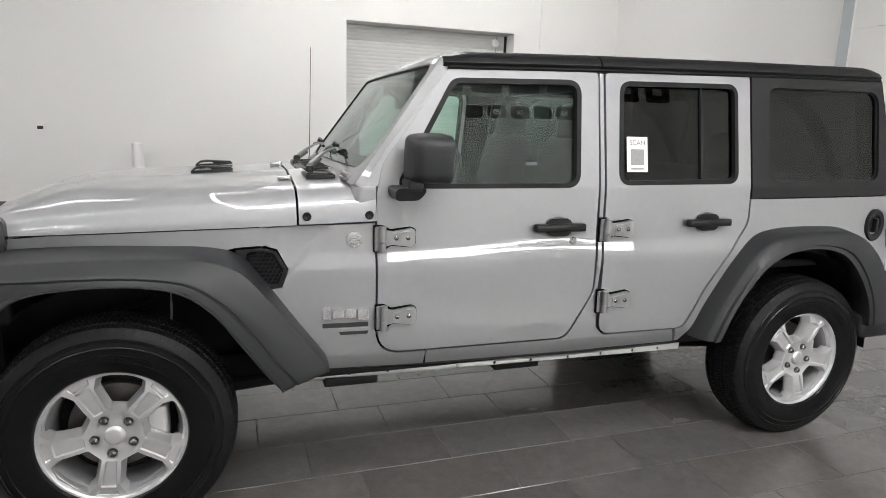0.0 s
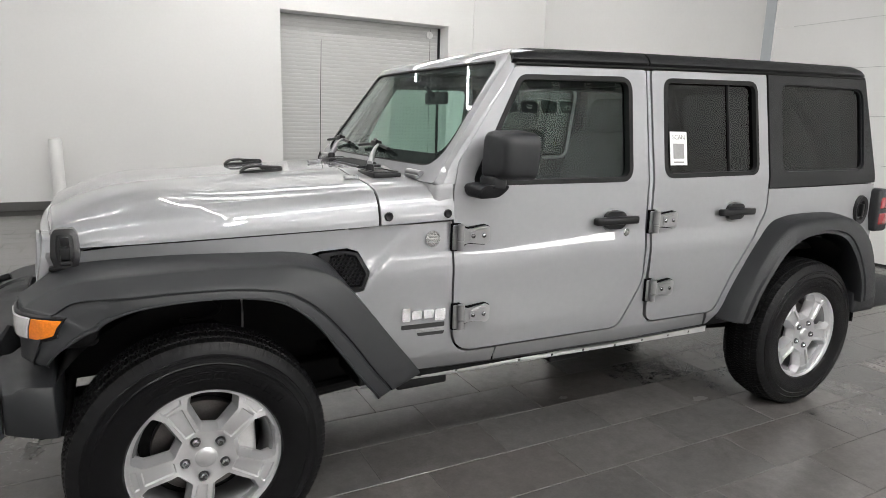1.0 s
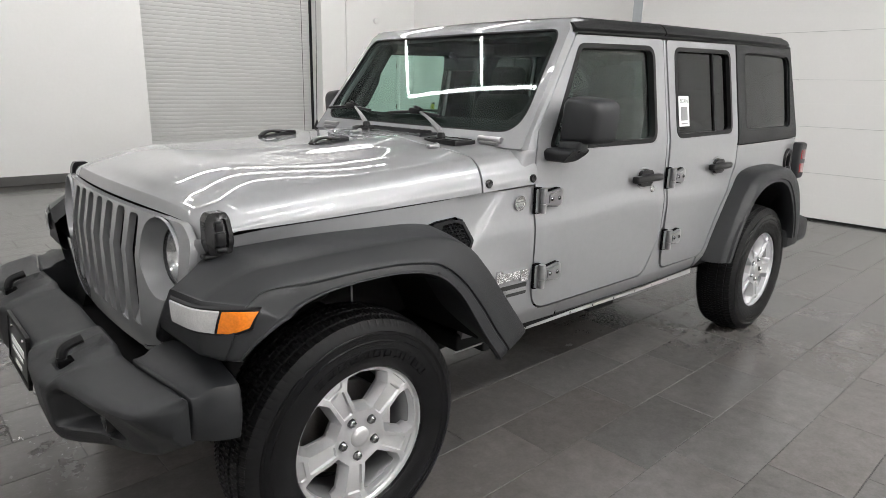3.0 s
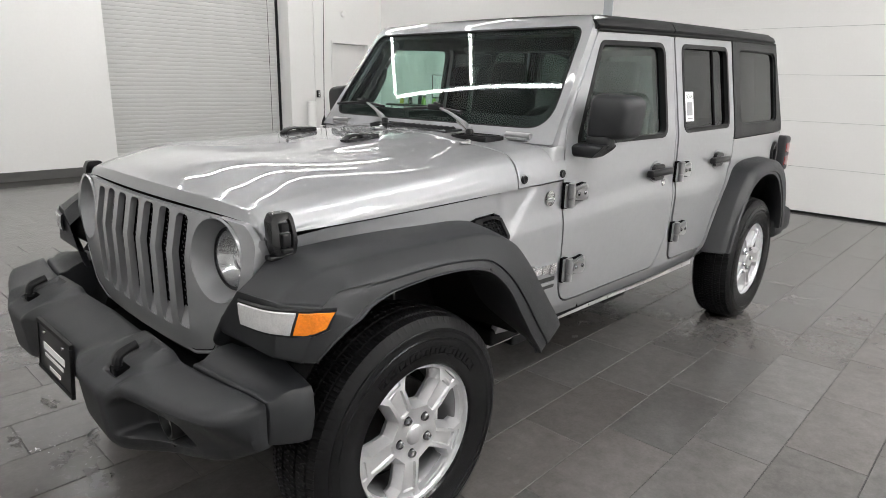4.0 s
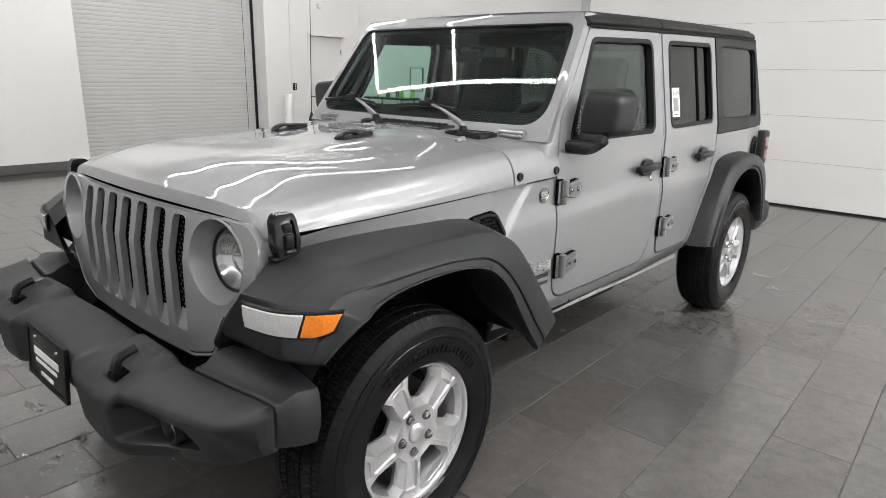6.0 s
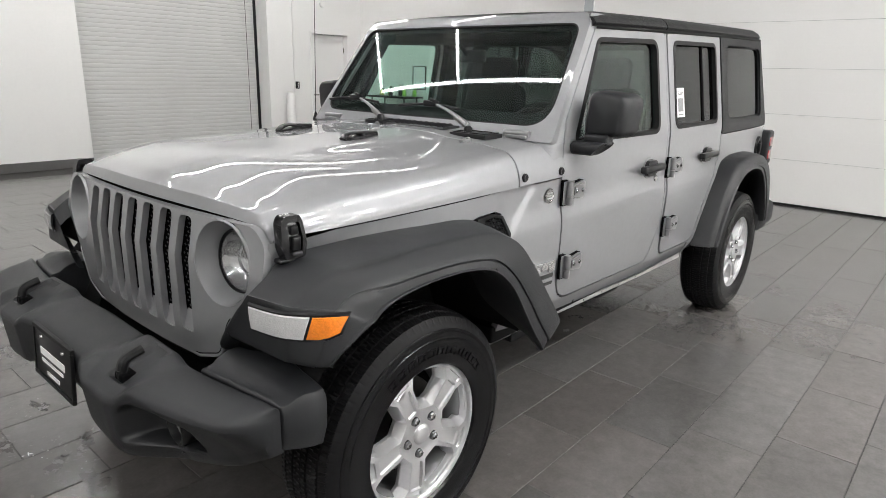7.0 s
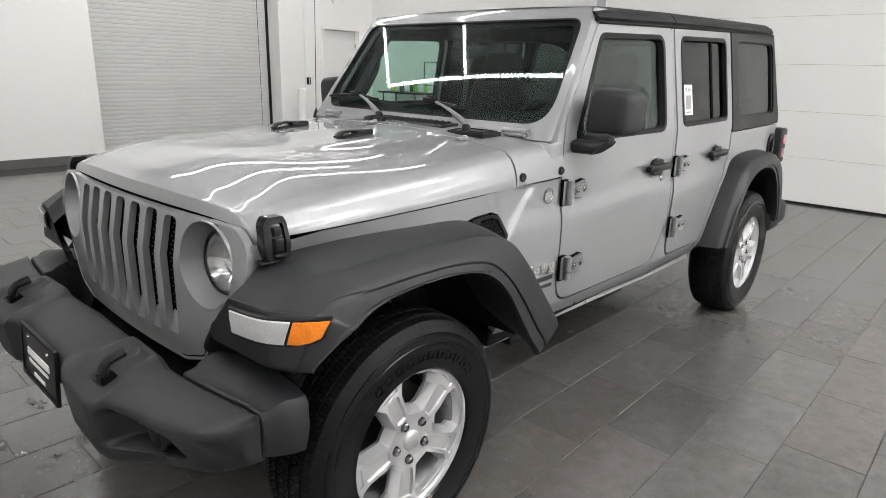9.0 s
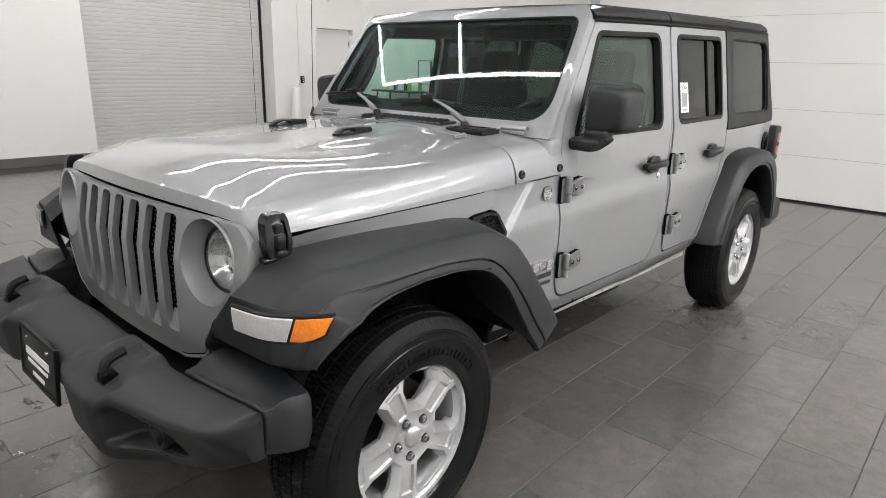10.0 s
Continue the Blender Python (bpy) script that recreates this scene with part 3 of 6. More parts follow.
def hinge(parent, x, z, side):
    """Exposed strap hinge: knuckle barrel and a tapering strap with two bolts."""
    y = half_width(x + 0.05, z)
    strap = sheet(rounded([(0.012, -0.034, 0.004), (0.050, -0.026, 0.02), (0.125, -0.036, 0.01), (0.142, -0.026, 0.02), (0.142, 0.030, 0.02), (0.125, 0.037, 0.01), (0.050, 0.026, 0.02), (0.012, 0.034, 0.004)]), [], lambda u, v, d: (u, -0.021 + d, v), 0.013)
    rib = sheet(rounded([(0.052, -0.017, 0.006), (0.120, -0.026, 0.008), (0.132, -0.018, 0.008), (0.132, 0.020, 0.008), (0.120, 0.027, 0.008), (0.052, 0.017, 0.006)]), [], lambda u, v, d: (u, -0.0255 + d, v), 0.008)
    knuckle = join(rbox(0.055, 0.118, -0.012, 0.004, -0.020, 0.020, 0.002, 1), tube([(0.012, -0.024, -0.052), (0.012, -0.024, -0.018)], 0.0135, 12), tube([(0.012, -0.024, -0.015), (0.012, -0.024, 0.046)], 0.0145, 12), rbox(-0.016, 0.014, -0.014, 0.004, -0.052, 0.044, 0.004, 1))
    # Added near-black sheet, larger than the hinge: draws the shade along its edges.
    pad = sheet(rounded([(-0.019, -0.056, 0.004), (0.016, -0.056, 0.004), (0.048, -0.031, 0.02), (0.125, -0.040, 0.01), (0.147, -0.029, 0.02), (0.147, 0.033, 0.02), (0.125, 0.041, 0.01), (0.048, 0.031, 0.02), (0.016, 0.049, 0.004), (-0.019, 0.049, 0.004)]), [], lambda u, v, d: (u, -0.0095 + d, v), 0.012)
    edge_shade = part("hinge_edge_shade", pad, SEAM, parent, "added dark sheet for the shaded edge round the hinge")
    edge_shade.location = (x, side * (y + 0.004), z)
    edge_shade.scale = (1, -side, 1)
    bolts = [place(lathe([(0.0, -0.030), (0.006, -0.0295), (0.0085, -0.028), (0.0095, -0.024), (0.0095, -0.014)], 10), pose(bx, 0, 0)) for bx in (0.065, 0.112)]
    h = part("hinge", join(strap, rib, knuckle), HINGE, parent, "silver painted strap hinge", 0.002)
    h.location = (x, side * (y + 0.004), z)
    h.scale = (1, -side, 1)
    for k in bolts:
        b = part("hinge_bolt", k, NUT, parent)
        b.location = (x, side * (y + 0.004), z)
        b.scale = (1, -side, 1)


def seal_ring(hole, width, side, name, parent, depth=0.03, off=0.003):
    ring = sheet(inset(hole, -0.003), [inset(hole, width)], side_shape(side, off), depth, XCUT, ZCUT)
    return part(name, ring, RUBBER, parent, "black rubber window seal", 0.003)


def pane(hole, side, material, parent, name="window_glass", d=0.017):
    g = part(name, sheet(inset(hole, 0.006), [], side_shape(side, -d), 0.004, XCUT, ZCUT), material, parent, "", 0, True, 30)
    g.visible_shadow = False
    return g


def doors():
    for side, _ in SIDES:
        d = part("front_door", sheet(FRONT_DOOR, [FRONT_HOLE], side_shape(side), 0.035, XCUT, ZCUT), PAINT, car, "silver front door", 0.0035, sharp=30)
        part("door_trim", sheet(rounded([(0.95, 0.60, 0.08), (1.72, 0.60, 0.06), (1.84, 0.80, 0.06), (1.84, 1.205, 0.02), (0.945, 1.205, 0.02)]), [], side_shape(side, -0.037), 0.05, (), (0.8, 0.95, 1.1, 1.2)), TRIM, d, "black inner trim", 0.006)
        seal_ring(FRONT_HOLE, 0.017, side, "window_seal", d)
        pane(FRONT_HOLE, side, CLEAR, d)
        handle(d, 1.671, 1.058, side)
        part("lock", lathe([(0.0, -0.006), (0.012, -0.006), (0.016, -0.003), (0.016, 0.004)], 16), CHROME, d, "chrome door lock").location = (1.745, side * half_width(1.745, 1.0), 1.0)
        hinge(d, 0.918, 1.028, side)
        hinge(d, 0.924, 0.718, side)
        r = part("rear_door", sheet(REAR_DOOR, [REAR_HOLE], side_shape(side), 0.035, XCUT, ZCUT), PAINT, car, "silver rear door", 0.0035, sharp=30)
        part("door_trim", sheet(rounded([(1.93, 0.61, 0.05), (2.34, 0.61, 0.05), (2.46, 0.83, 0.06), (2.63, 1.07, 0.06), (2.63, 1.215, 0.02), (1.92, 1.215, 0.02)]), [], side_shape(side, -0.037), 0.05, (), (0.8, 0.95, 1.1, 1.2)), TRIM, r, "black inner trim", 0.006)
        seal_ring(REAR_HOLE, 0.017, side, "window_seal", r)
        pane(REAR_HOLE, side, PRIVACY, r)
        part("window_bar", sheet(rect(2.386, 2.398, 1.238, 1.672), [], side_shape(side, -0.008), 0.012, (), ZCUT), RUBBER, r, "", 0.002)
        handle(r, 2.420, 1.066, side)
        hinge(r, 1.882, 1.046, side)
        hinge(r, 1.888, 0.735, side)


doors()


def tub():
    """Fixed body sides with openings for the doors, pillars, sills and the tail."""
    for side, _ in SIDES:
        outline = TUB_SIDE
        holes = [inset(FRONT_HOLE, -0.02), inset(REAR_HOLE, -0.02)]
        part("inner_side", sheet(outline, holes, side_shape(side, -0.03), 0.05, XCUT, ZCUT), SEAM, car, "dark door opening frame", 0)
        # front corner of the tub beside the cowl
        curve = [Vector(p) + (Vector(p) - Vector((1.02, 0.665))).normalized() * 0.009 for p in FRONT_DOOR[:8]]
        front = [(0.575, 0.500), (1.120, 0.490), (1.118, 0.5565)] + [tuple(p) for p in reversed(curve)] + [(0.907, 1.084), (0.505, 1.069), (0.505, 1.002), (0.545, 0.988), (0.585, 0.912), (0.560, 0.846), (0.500, 0.838), (0.500, 0.80)]
        def scooped(u, v, d, s=side):
            a = ((v - 0.90) * 0.135 - (u - 0.60) * 0.155) / 0.2056
            dent = 0.010 * smoothstep(0.0, 0.022, a) * smoothstep(0.78, 0.70, u + 0.3 * max(0.0, v - 1.05)) * smoothstep(0.505, 0.57, u)
            return (u, s * (half_width(u, v) - dent - d), v)

        part("cowl_side", sheet(front, [], scooped, 0.03, [0.51 + 0.012 * i for i in range(24)] + XCUT, [0.88 + 0.012 * i for i in range(17)] + ZCUT), PAINT, car, "silver body side before the door", 0.004, sharp=30)
        rocker = rounded([(1.126, 0.490, 0.0), (2.335, 0.495, 0.0), (2.30, 0.5665, 0.0), (1.93, 0.568, 0.04), (1.888, 0.61, 0.03), (1.878, 0.78, 0.05), (1.886, 0.90, 0.0), (1.886, 1.69, 0.0), (1.868, 1.69, 0.0), (1.868, 0.95, 0.0), (1.8625, 0.772, 0.14), (1.744, 0.5645, 0.07), (1.60, 0.5630, 0.0), (1.126, 0.5565, 0.0)], 5)
        part("rocker_panel", sheet(rocker, [], side_shape(side, -0.003), 0.028, XCUT, ZCUT), PAINT, car, "silver sill and centre pillar strip", 0.003, sharp=30)
        quarter = rounded([(2.36, 0.50, 0.0), (2.46, 0.66, 0.0), (2.58, 0.86, 0.1), (2.75, 0.97, 0.1), (3.22, 0.97, 0.1), (3.40, 0.80, 0.1), (3.47, 0.60, 0.0), (3.605, 0.60, 0.03), (3.592, 1.174, 0.008), (2.670, 1.165, 0.004), (2.671, 1.05, 0.12), (2.460, 0.760, 0.1), (2.365, 0.578, 0.05), (2.315, 0.566, 0.0), (2.345, 0.497, 0.0)], 6)
        part("rear_quarter", sheet(quarter, [], side_shape(side), 0.03, XCUT, ZCUT), PAINT, car, "silver rear quarter panel", 0.005, sharp=30)
        # folded lower edge and bright flange with holes
        part("sill_underside", loft([[(x, side * (half_width(x, 0.49) - 0.004), 0.49), (x, side * (half_width(x, 0.49) - 0.022), 0.474), (x, side * (half_width(x, 0.49) - 0.030), 0.470)] for x in np.linspace(0.575, 2.36, 12)]), PLASTIC, car, "", 0)
        holes = [circle(x, 0.455, 0.0065, 10) for x in (0.66, 0.82, 0.98, 1.28, 1.45, 1.62, 1.80, 1.97, 2.14, 2.28)]
        part("sill_flange", sheet([(0.575, 0.436), (2.40, 0.442), (2.40, 0.472), (0.575, 0.472)], holes, lambda u, v, d, s=side: (u, s * (half_width(u, 0.49) - 0.030 + 0.003 - d), v), 0.003), SILL, car, "bare metal sill flange with drilled holes", 0)
        part("sill_seam", box(0.0, 0.006, -0.002, 0.0, 0, 0.066), SEAM, car).location = (1.120, side * (half_width(1.12, 0.52) - 0.010), 0.492)
    tail = sheet(rounded([(-0.78, 0.55, 0.03), (0.78, 0.55, 0.03), (0.76, 1.178, 0.02), (-0.76, 1.178, 0.02)]), [], lambda u, v, d: (3.60 - (v - 0.6) * 0.012 - d, u, v), 0.03)
    part("tailgate", tail, PAINT, car, "silver tailgate", 0.006)
    for side, _ in SIDES:
        t = part("tail_light", rbox(-0.04, 0.07, -0.06, 0.06, 0.0, 0.24, 0.02), PLASTIC, car, "black tail light housing", 0)
        t.location = (3.615, side * 0.765, 0.905)
        for z in (0.035, 0.125):
            part("lens", rbox(-0.03, 0.055, -0.062, 0.062, z, z + 0.075, 0.012), RED, t, "red lens")
        if side > 0:
            continue
        f = part("fuel_filler", join(lathe([(0.0, -0.004), (0.045, -0.002), (0.055, -0.012), (0.078, -0.016), (0.084, -0.008), (0.084, 0.006)], 28), rbox(-0.012, 0.012, -0.024, 0.0, -0.035, 0.035, 0.005)), GLOSSBLACK, car, "round black fuel filler cap")
        f.location = (3.478, side * half_width(3.478, 1.03), 1.028)
        f.scale = (0.72, 1, 1)


tub()


def ease(x, xs, ys):
    """A smooth curve through the given pairs."""
    i = int(min(max(np.searchsorted(xs, x) - 1, 0), len(xs) - 2))

    def slope(q):
        if q == 0:
            return (ys[1] - ys[0]) / (xs[1] - xs[0])
        if q == len(xs) - 1:
            return (ys[-1] - ys[-2]) / (xs[-1] - xs[-2])
        a, b = (ys[q] - ys[q - 1]) / (xs[q] - xs[q - 1]), (ys[q + 1] - ys[q]) / (xs[q + 1] - xs[q])
        return 2 * a * b / (a + b) if a * b > 0 else 0.0

    h = xs[i + 1] - xs[i]
    t = min(1.0, max(0.0, (x - xs[i]) / h))
    return ys[i] * (2 * t ** 3 - 3 * t * t + 1) + h * slope(i) * (t ** 3 - 2 * t * t + t) + ys[i + 1] * (3 * t * t - 2 * t ** 3) + h * slope(i + 1) * (t ** 3 - t * t)


def hood_points(x):
    """Half a cross-section of the bonnet at x, from the middle to its lower edge."""
    yb = ease(x, [-0.462, -0.2, 0.2, 0.6, 0.95], [0.655, 0.69, 0.72, 0.737, 0.760])
    zb = ease(x, [-0.46, 0.15, 0.62, 0.95], [1.048, 1.066, 1.080, 1.094])
    zs = ease(x, [-0.462, -0.456, -0.449, -0.445, -0.40, -0.3, 0.0, 0.3, 0.62, 0.95], [1.068, 1.084, 1.094, 1.097, 1.107, 1.125, 1.153, 1.174, 1.196, 1.215])
    # plateau falling to a straight front slope, then a tight lip
    fall = 0.28 * 0.038 * math.log(1 + math.exp((-x - 0.21) / 0.038))
    t = max(0.0, -0.449 - x) / 0.013
    lip = 0.036 * t * t / (t + 0.10)
    zt = 1.2175 + 0.0535 * x - fall - lip
    ys = yb - 0.065
    k = smoothstep(-0.20, 0.20, x)
    total = zt - (zs + 0.008)
    crown, step = min(0.014, total * 0.4), 0.013 * k
    yd = 0.315 + 0.03 * x

    def drop(y):
        side = 1 / (1 + math.exp(-(y - yd) / 0.026)) - 1 / (1 + math.exp(yd / 0.026))
        return crown * (y / ys) ** 2 + step * side + (total - crown - step) * (y / ys) ** 6

    top = [(y, zt - drop(y)) for y in np.linspace(0, ys, 48)]
    edge = spline([top[-3], top[-1], (ys + 0.035, zs - 0.018), (ys + 0.055, zs - 0.052), (yb, (zs - 0.052 + zb) / 2), (yb + 0.003, zb)], 34)
    edge = [p for p in edge if p[0] > top[-1][0] + 0.001]
    return np.array(top + [tuple(p) for p in edge[-26:]]), yb


def bow(x, y):
    """The nose bows forward in plan."""
    return x + 0.12 * y * y * smoothstep(0.2, -0.40, x) + 0.026 * smoothstep(-0.34, -0.462, x)


def top_skin(xs):
    rows = []
    for x in xs:
        h, _ = hood_points(x)
        right = [(bow(x, y), y, z) for y, z in h]
        left = [(bow(x, y), -y, z) for y, z in h[1:]]
        rows.append(left[::-1] + right)
    return loft(rows)


hood = part("hood", solid(top_skin(np.concatenate([[-0.462, -0.460, -0.458, -0.456, -0.454, -0.4525, -0.4512, -0.450, -0.449, -0.447, -0.443, -0.43, -0.415], np.linspace(-0.40, 0.615, 60)])), 0.018), PAINT, car, "silver engine hood with raised centre", 0.003, sharp=40)
cowl = part("cowl", solid(top_skin(np.linspace(0.623, 0.911, 8)), 0.015), PAINT, car, "silver cowl panel below the windscreen", 0.003, sharp=40)


def hood_z(x, y):
    h, _ = hood_points(x)
    return float(np.interp(abs(y), h[:, 0], h[:, 1]))


def hood_fittings():
    for side, _ in SIDES:
        # black moulded vents standing on the bonnet
        m = sheet(rounded([(-0.110, -0.018, 0.01), (-0.085, -0.034, 0.02), (-0.01, -0.036, 0.02), (0.02, -0.027, 0.02), (0.105, -0.025, 0.01), (0.115, 0.0, 0.012), (0.105, 0.025, 0.01), (0.02, 0.027, 0.02), (-0.01, 0.036, 0.02), (-0.085, 0.034, 0.02), (-0.110, 0.018, 0.01)]), [], lambda u, v, d: (u, v, 0.008 - d), 0.012)
        tail = rbox(-0.004, 0.108, -0.023, 0.023, 0.002, 0.027, 0.007)
        for q in tail.verts:
            q.co.z -= 0.010 * smoothstep(0.03, 0.108, q.co.x) * (q.co.z > 0.01)
        arch = solid(loft([[(x, -0.026, z - 0.006), (x, -0.016, z), (x, 0.016, z), (x, 0.026, z - 0.006)] for x, z in ((-0.108, 0.008), (-0.094, 0.020), (-0.078, 0.028), (-0.05, 0.032), (-0.02, 0.031), (0.004, 0.027))]), 0.007)
        v = part("hood_vent", join(m, tail, arch), GLOSSBLACK, hood, "black plastic hood vent", 0.002)
        v.location = (0.315, side * 0.205, hood_z(0.315, 0.205) + 0.004)
        v.rotation_euler = (0, radians(-4), 0)
        v.scale = (0.76, 0.8, 0.78)
        # latch: a base, a rubber strap and its catch
        shell = [(-0.030, -0.052, 0.010), (0.030, -0.052, 0.010), (0.039, -0.020, 0.02), (0.034, 0.040, 0.02), (0.024, 0.060, 0.014), (-0.024, 0.060, 0.014), (-0.034, 0.040, 0.02), (-0.039, -0.020, 0.02)]

        def latch_face(u, v, d):
            return (u, -0.030 - 0.014 * smoothstep(0.06, -0.02, v) + 5.0 * u * u + d, v)

        well = rounded([(-0.021, -0.036, 0.006), (0.021, -0.036, 0.006), (0.024, 0.0, 0.0), (0.020, 0.042, 0.008), (-0.020, 0.042, 0.008), (-0.024, 0.0, 0.0)], 4)
        cuts = (-0.025, -0.012, 0.0, 0.012, 0.025), (-0.03, 0.0, 0.02, 0.04)
        lt = part("hood_latch", sheet(rounded(shell), [well], latch_face, 0.034, *cuts), LATCH, car, "black moulded hood latch", 0.004, seg=3)
        part("well_floor", sheet(inset(well, -0.002), [], lambda u, v, d: latch_face(u, v, d + 0.007), 0.01, *cuts), LATCH, lt)
        part("strap", join(rbox(-0.013, 0.013, -0.047, -0.030, -0.030, 0.008, 0.005), rbox(-0.011, 0.011, -0.0385, -0.024, 0.010, 0.034, 0.003), rbox(-0.016, 0.016, -0.051, -0.036, -0.046, -0.032, 0.005)), GLOSSBLACK, lt, "black rubber strap")
        part("foot", rbox(-0.046, 0.046, -0.036, -0.004, -0.064, -0.050, 0.005), LATCH, lt)
        lt.location = (-0.352, side * 0.672, 1.055)
        lt.scale = (1, -side, 1)
        for bx, bz in ((0.652, 1.112), (0.882, 1.116)):
            b = part("cowl_bolt", lathe([(0.0, -0.004), (0.009, -0.005), (0.013, -0.007), (0.0165, -0.004), (0.0165, 0.003)], 16), GLOSSBLACK, car, "black domed bolt")
            b.location = (bx, side * (np.interp(bx, [0.6, 0.95], [0.738, 0.762])), bz)
        # windscreen hinge on the cowl
        hg = part("windscreen_hinge", join(rbox(-0.03, 0.025, -0.055, 0.045, 0.0, 0.012, 0.004), tube([(-0.008, -0.062, 0.018), (-0.008, 0.062, 0.018)], 0.013, 12)), HINGE, car, "grey windscreen hinge", 0.002)
        hg.location = (0.835, side * 0.572, hood_z(0.835, 0.572) + 0.002)
    # ventilation louvres across the cowl
    vent = part("cowl_vent", rbox(-0.050, 0.055, -0.30, 0.05, -0.010, 0.001, 0.003, 1), PLASTIC, car, "black louvred cowl vent")
    vent.location = (0.742, 0.0, 1.2605)
    vent.rotation_euler = (0, radians(-3), 0)
    for i in range(10):
        x = sheet([(-0.040, -0.009), (0.046, -0.009), (0.046, 0.006), (-0.040, 0.006)], [], lambda u, v, d: (u, v + 0.25 * u, 0.0015 + 0.55 * (v + 0.009) - d), 0.003)
        part("slat", x, GLOSSBLACK, vent, "", 0.001).location = (0.0, -0.275 + i * 0.0345, 0)
    for y, out in ((-0.405, 0.125), (0.105, 0.06)):
        lift = 0.012 if y < 0 else 0.0
        base = rbox(-0.060, 0.055, -out, 0.060, -0.012, 0.008, 0.004)
        rim = sheet(rounded([(-0.056, -out + 0.006, 0.02), (0.050, -out + 0.006, 0.02), (0.050, 0.054, 0.02), (-0.056, 0.054, 0.02)]), [rounded([(-0.046, -out + 0.018, 0.015), (0.040, -out + 0.018, 0.015), (0.040, 0.042, 0.015), (-0.046, 0.042, 0.015)])], lambda u, v, d: (u, v, 0.012 - d), 0.006)
        w = part("wiper", join(base, rim), GLOSSBLACK, car, "black windscreen wiper")
        w.location = (0.735, y, hood_z(0.735, y) + 0.003)
        rows = []
        for f, (px, py, pz) in zip(np.linspace(0, 1, 9), spline([(-0.035, -0.015, 0.024), (-0.010, 0.035, 0.040), (0.055, 0.170, 0.070), (0.128, 0.308, 0.088)], 9)):
            hw = 0.0125 - 0.0065 * f
            rows.append([(px + a, py - a * 0.55 * 0.4, pz + c) for a, c in ((-hw, 0.0), (-hw * 0.5, hw * 0.75), (hw * 0.5, hw * 0.75), (hw, 0.0), (hw * 0.6, -hw * 0.5), (-hw * 0.6, -hw * 0.5))])
        part("arm", loft(rows, closed_v=True, cap=True), ARM, w, "grey wiper arm", 0.0015).location = (0, 0, lift)
        part("pivot_cap", lathe([(0.0, 0.036), (0.012, 0.034), (0.017, 0.026), (0.017, 0.0)], 14, "z"), GLOSSBLACK, w).location = (-0.035, -0.018, 0)
        part("arm_spring", tube([(-0.02, 0.012, 0.020), (0.03, 0.11, 0.044)], 0.006, 6), STEEL, w).location = (0, 0, lift)
        blade = join(tube([(0.118, 0.165, 0.074), (0.126, 0.26, 0.082), (0.130, 0.345, 0.085), (0.126, 0.43, 0.082), (0.118, 0.525, 0.074)], 0.0095, 8, 24, 0.75), rbox(0.112, 0.142, 0.292, 0.372, 0.076, 0.104, 0.008), tube([(0.134, 0.335, 0.096), (0.122, 0.33, 0.108), (0.115, 0.29, 0.100)], 0.008, 8, 8))
        part("blade", blade, GLOSSBLACK, w, "black wiper blade").location = (0, 0, lift)
        nz = part("washer_nozzle", join(rbox(-0.045, 0.0, -0.012, 0.012, -0.002, 0.009, 0.004), lathe([(0.0, 0.016), (0.008, 0.014), (0.011, 0.006), (0.011, -0.004)], 12, "z")), HINGE, hood, "small silver washer nozzle", 0.001)
        nz.location = (0.612, y - 0.09, hood_z(0.612, y - 0.09) + 0.002)
    ant = part("antenna", lathe([(0.0, 0.0), (0.016, 0.0), (0.013, 0.02), (0.006, 0.04), (0.0022, 0.05), (0.0014, 0.660), (0.0, 0.662)], 10, "z"), GLOSSBLACK, car, "thin black mast antenna")
    ant.location = (0.835, 0.735, 1.215)
    ant.rotation_euler = (0, radians(1.2), 0)


hood_fittings()


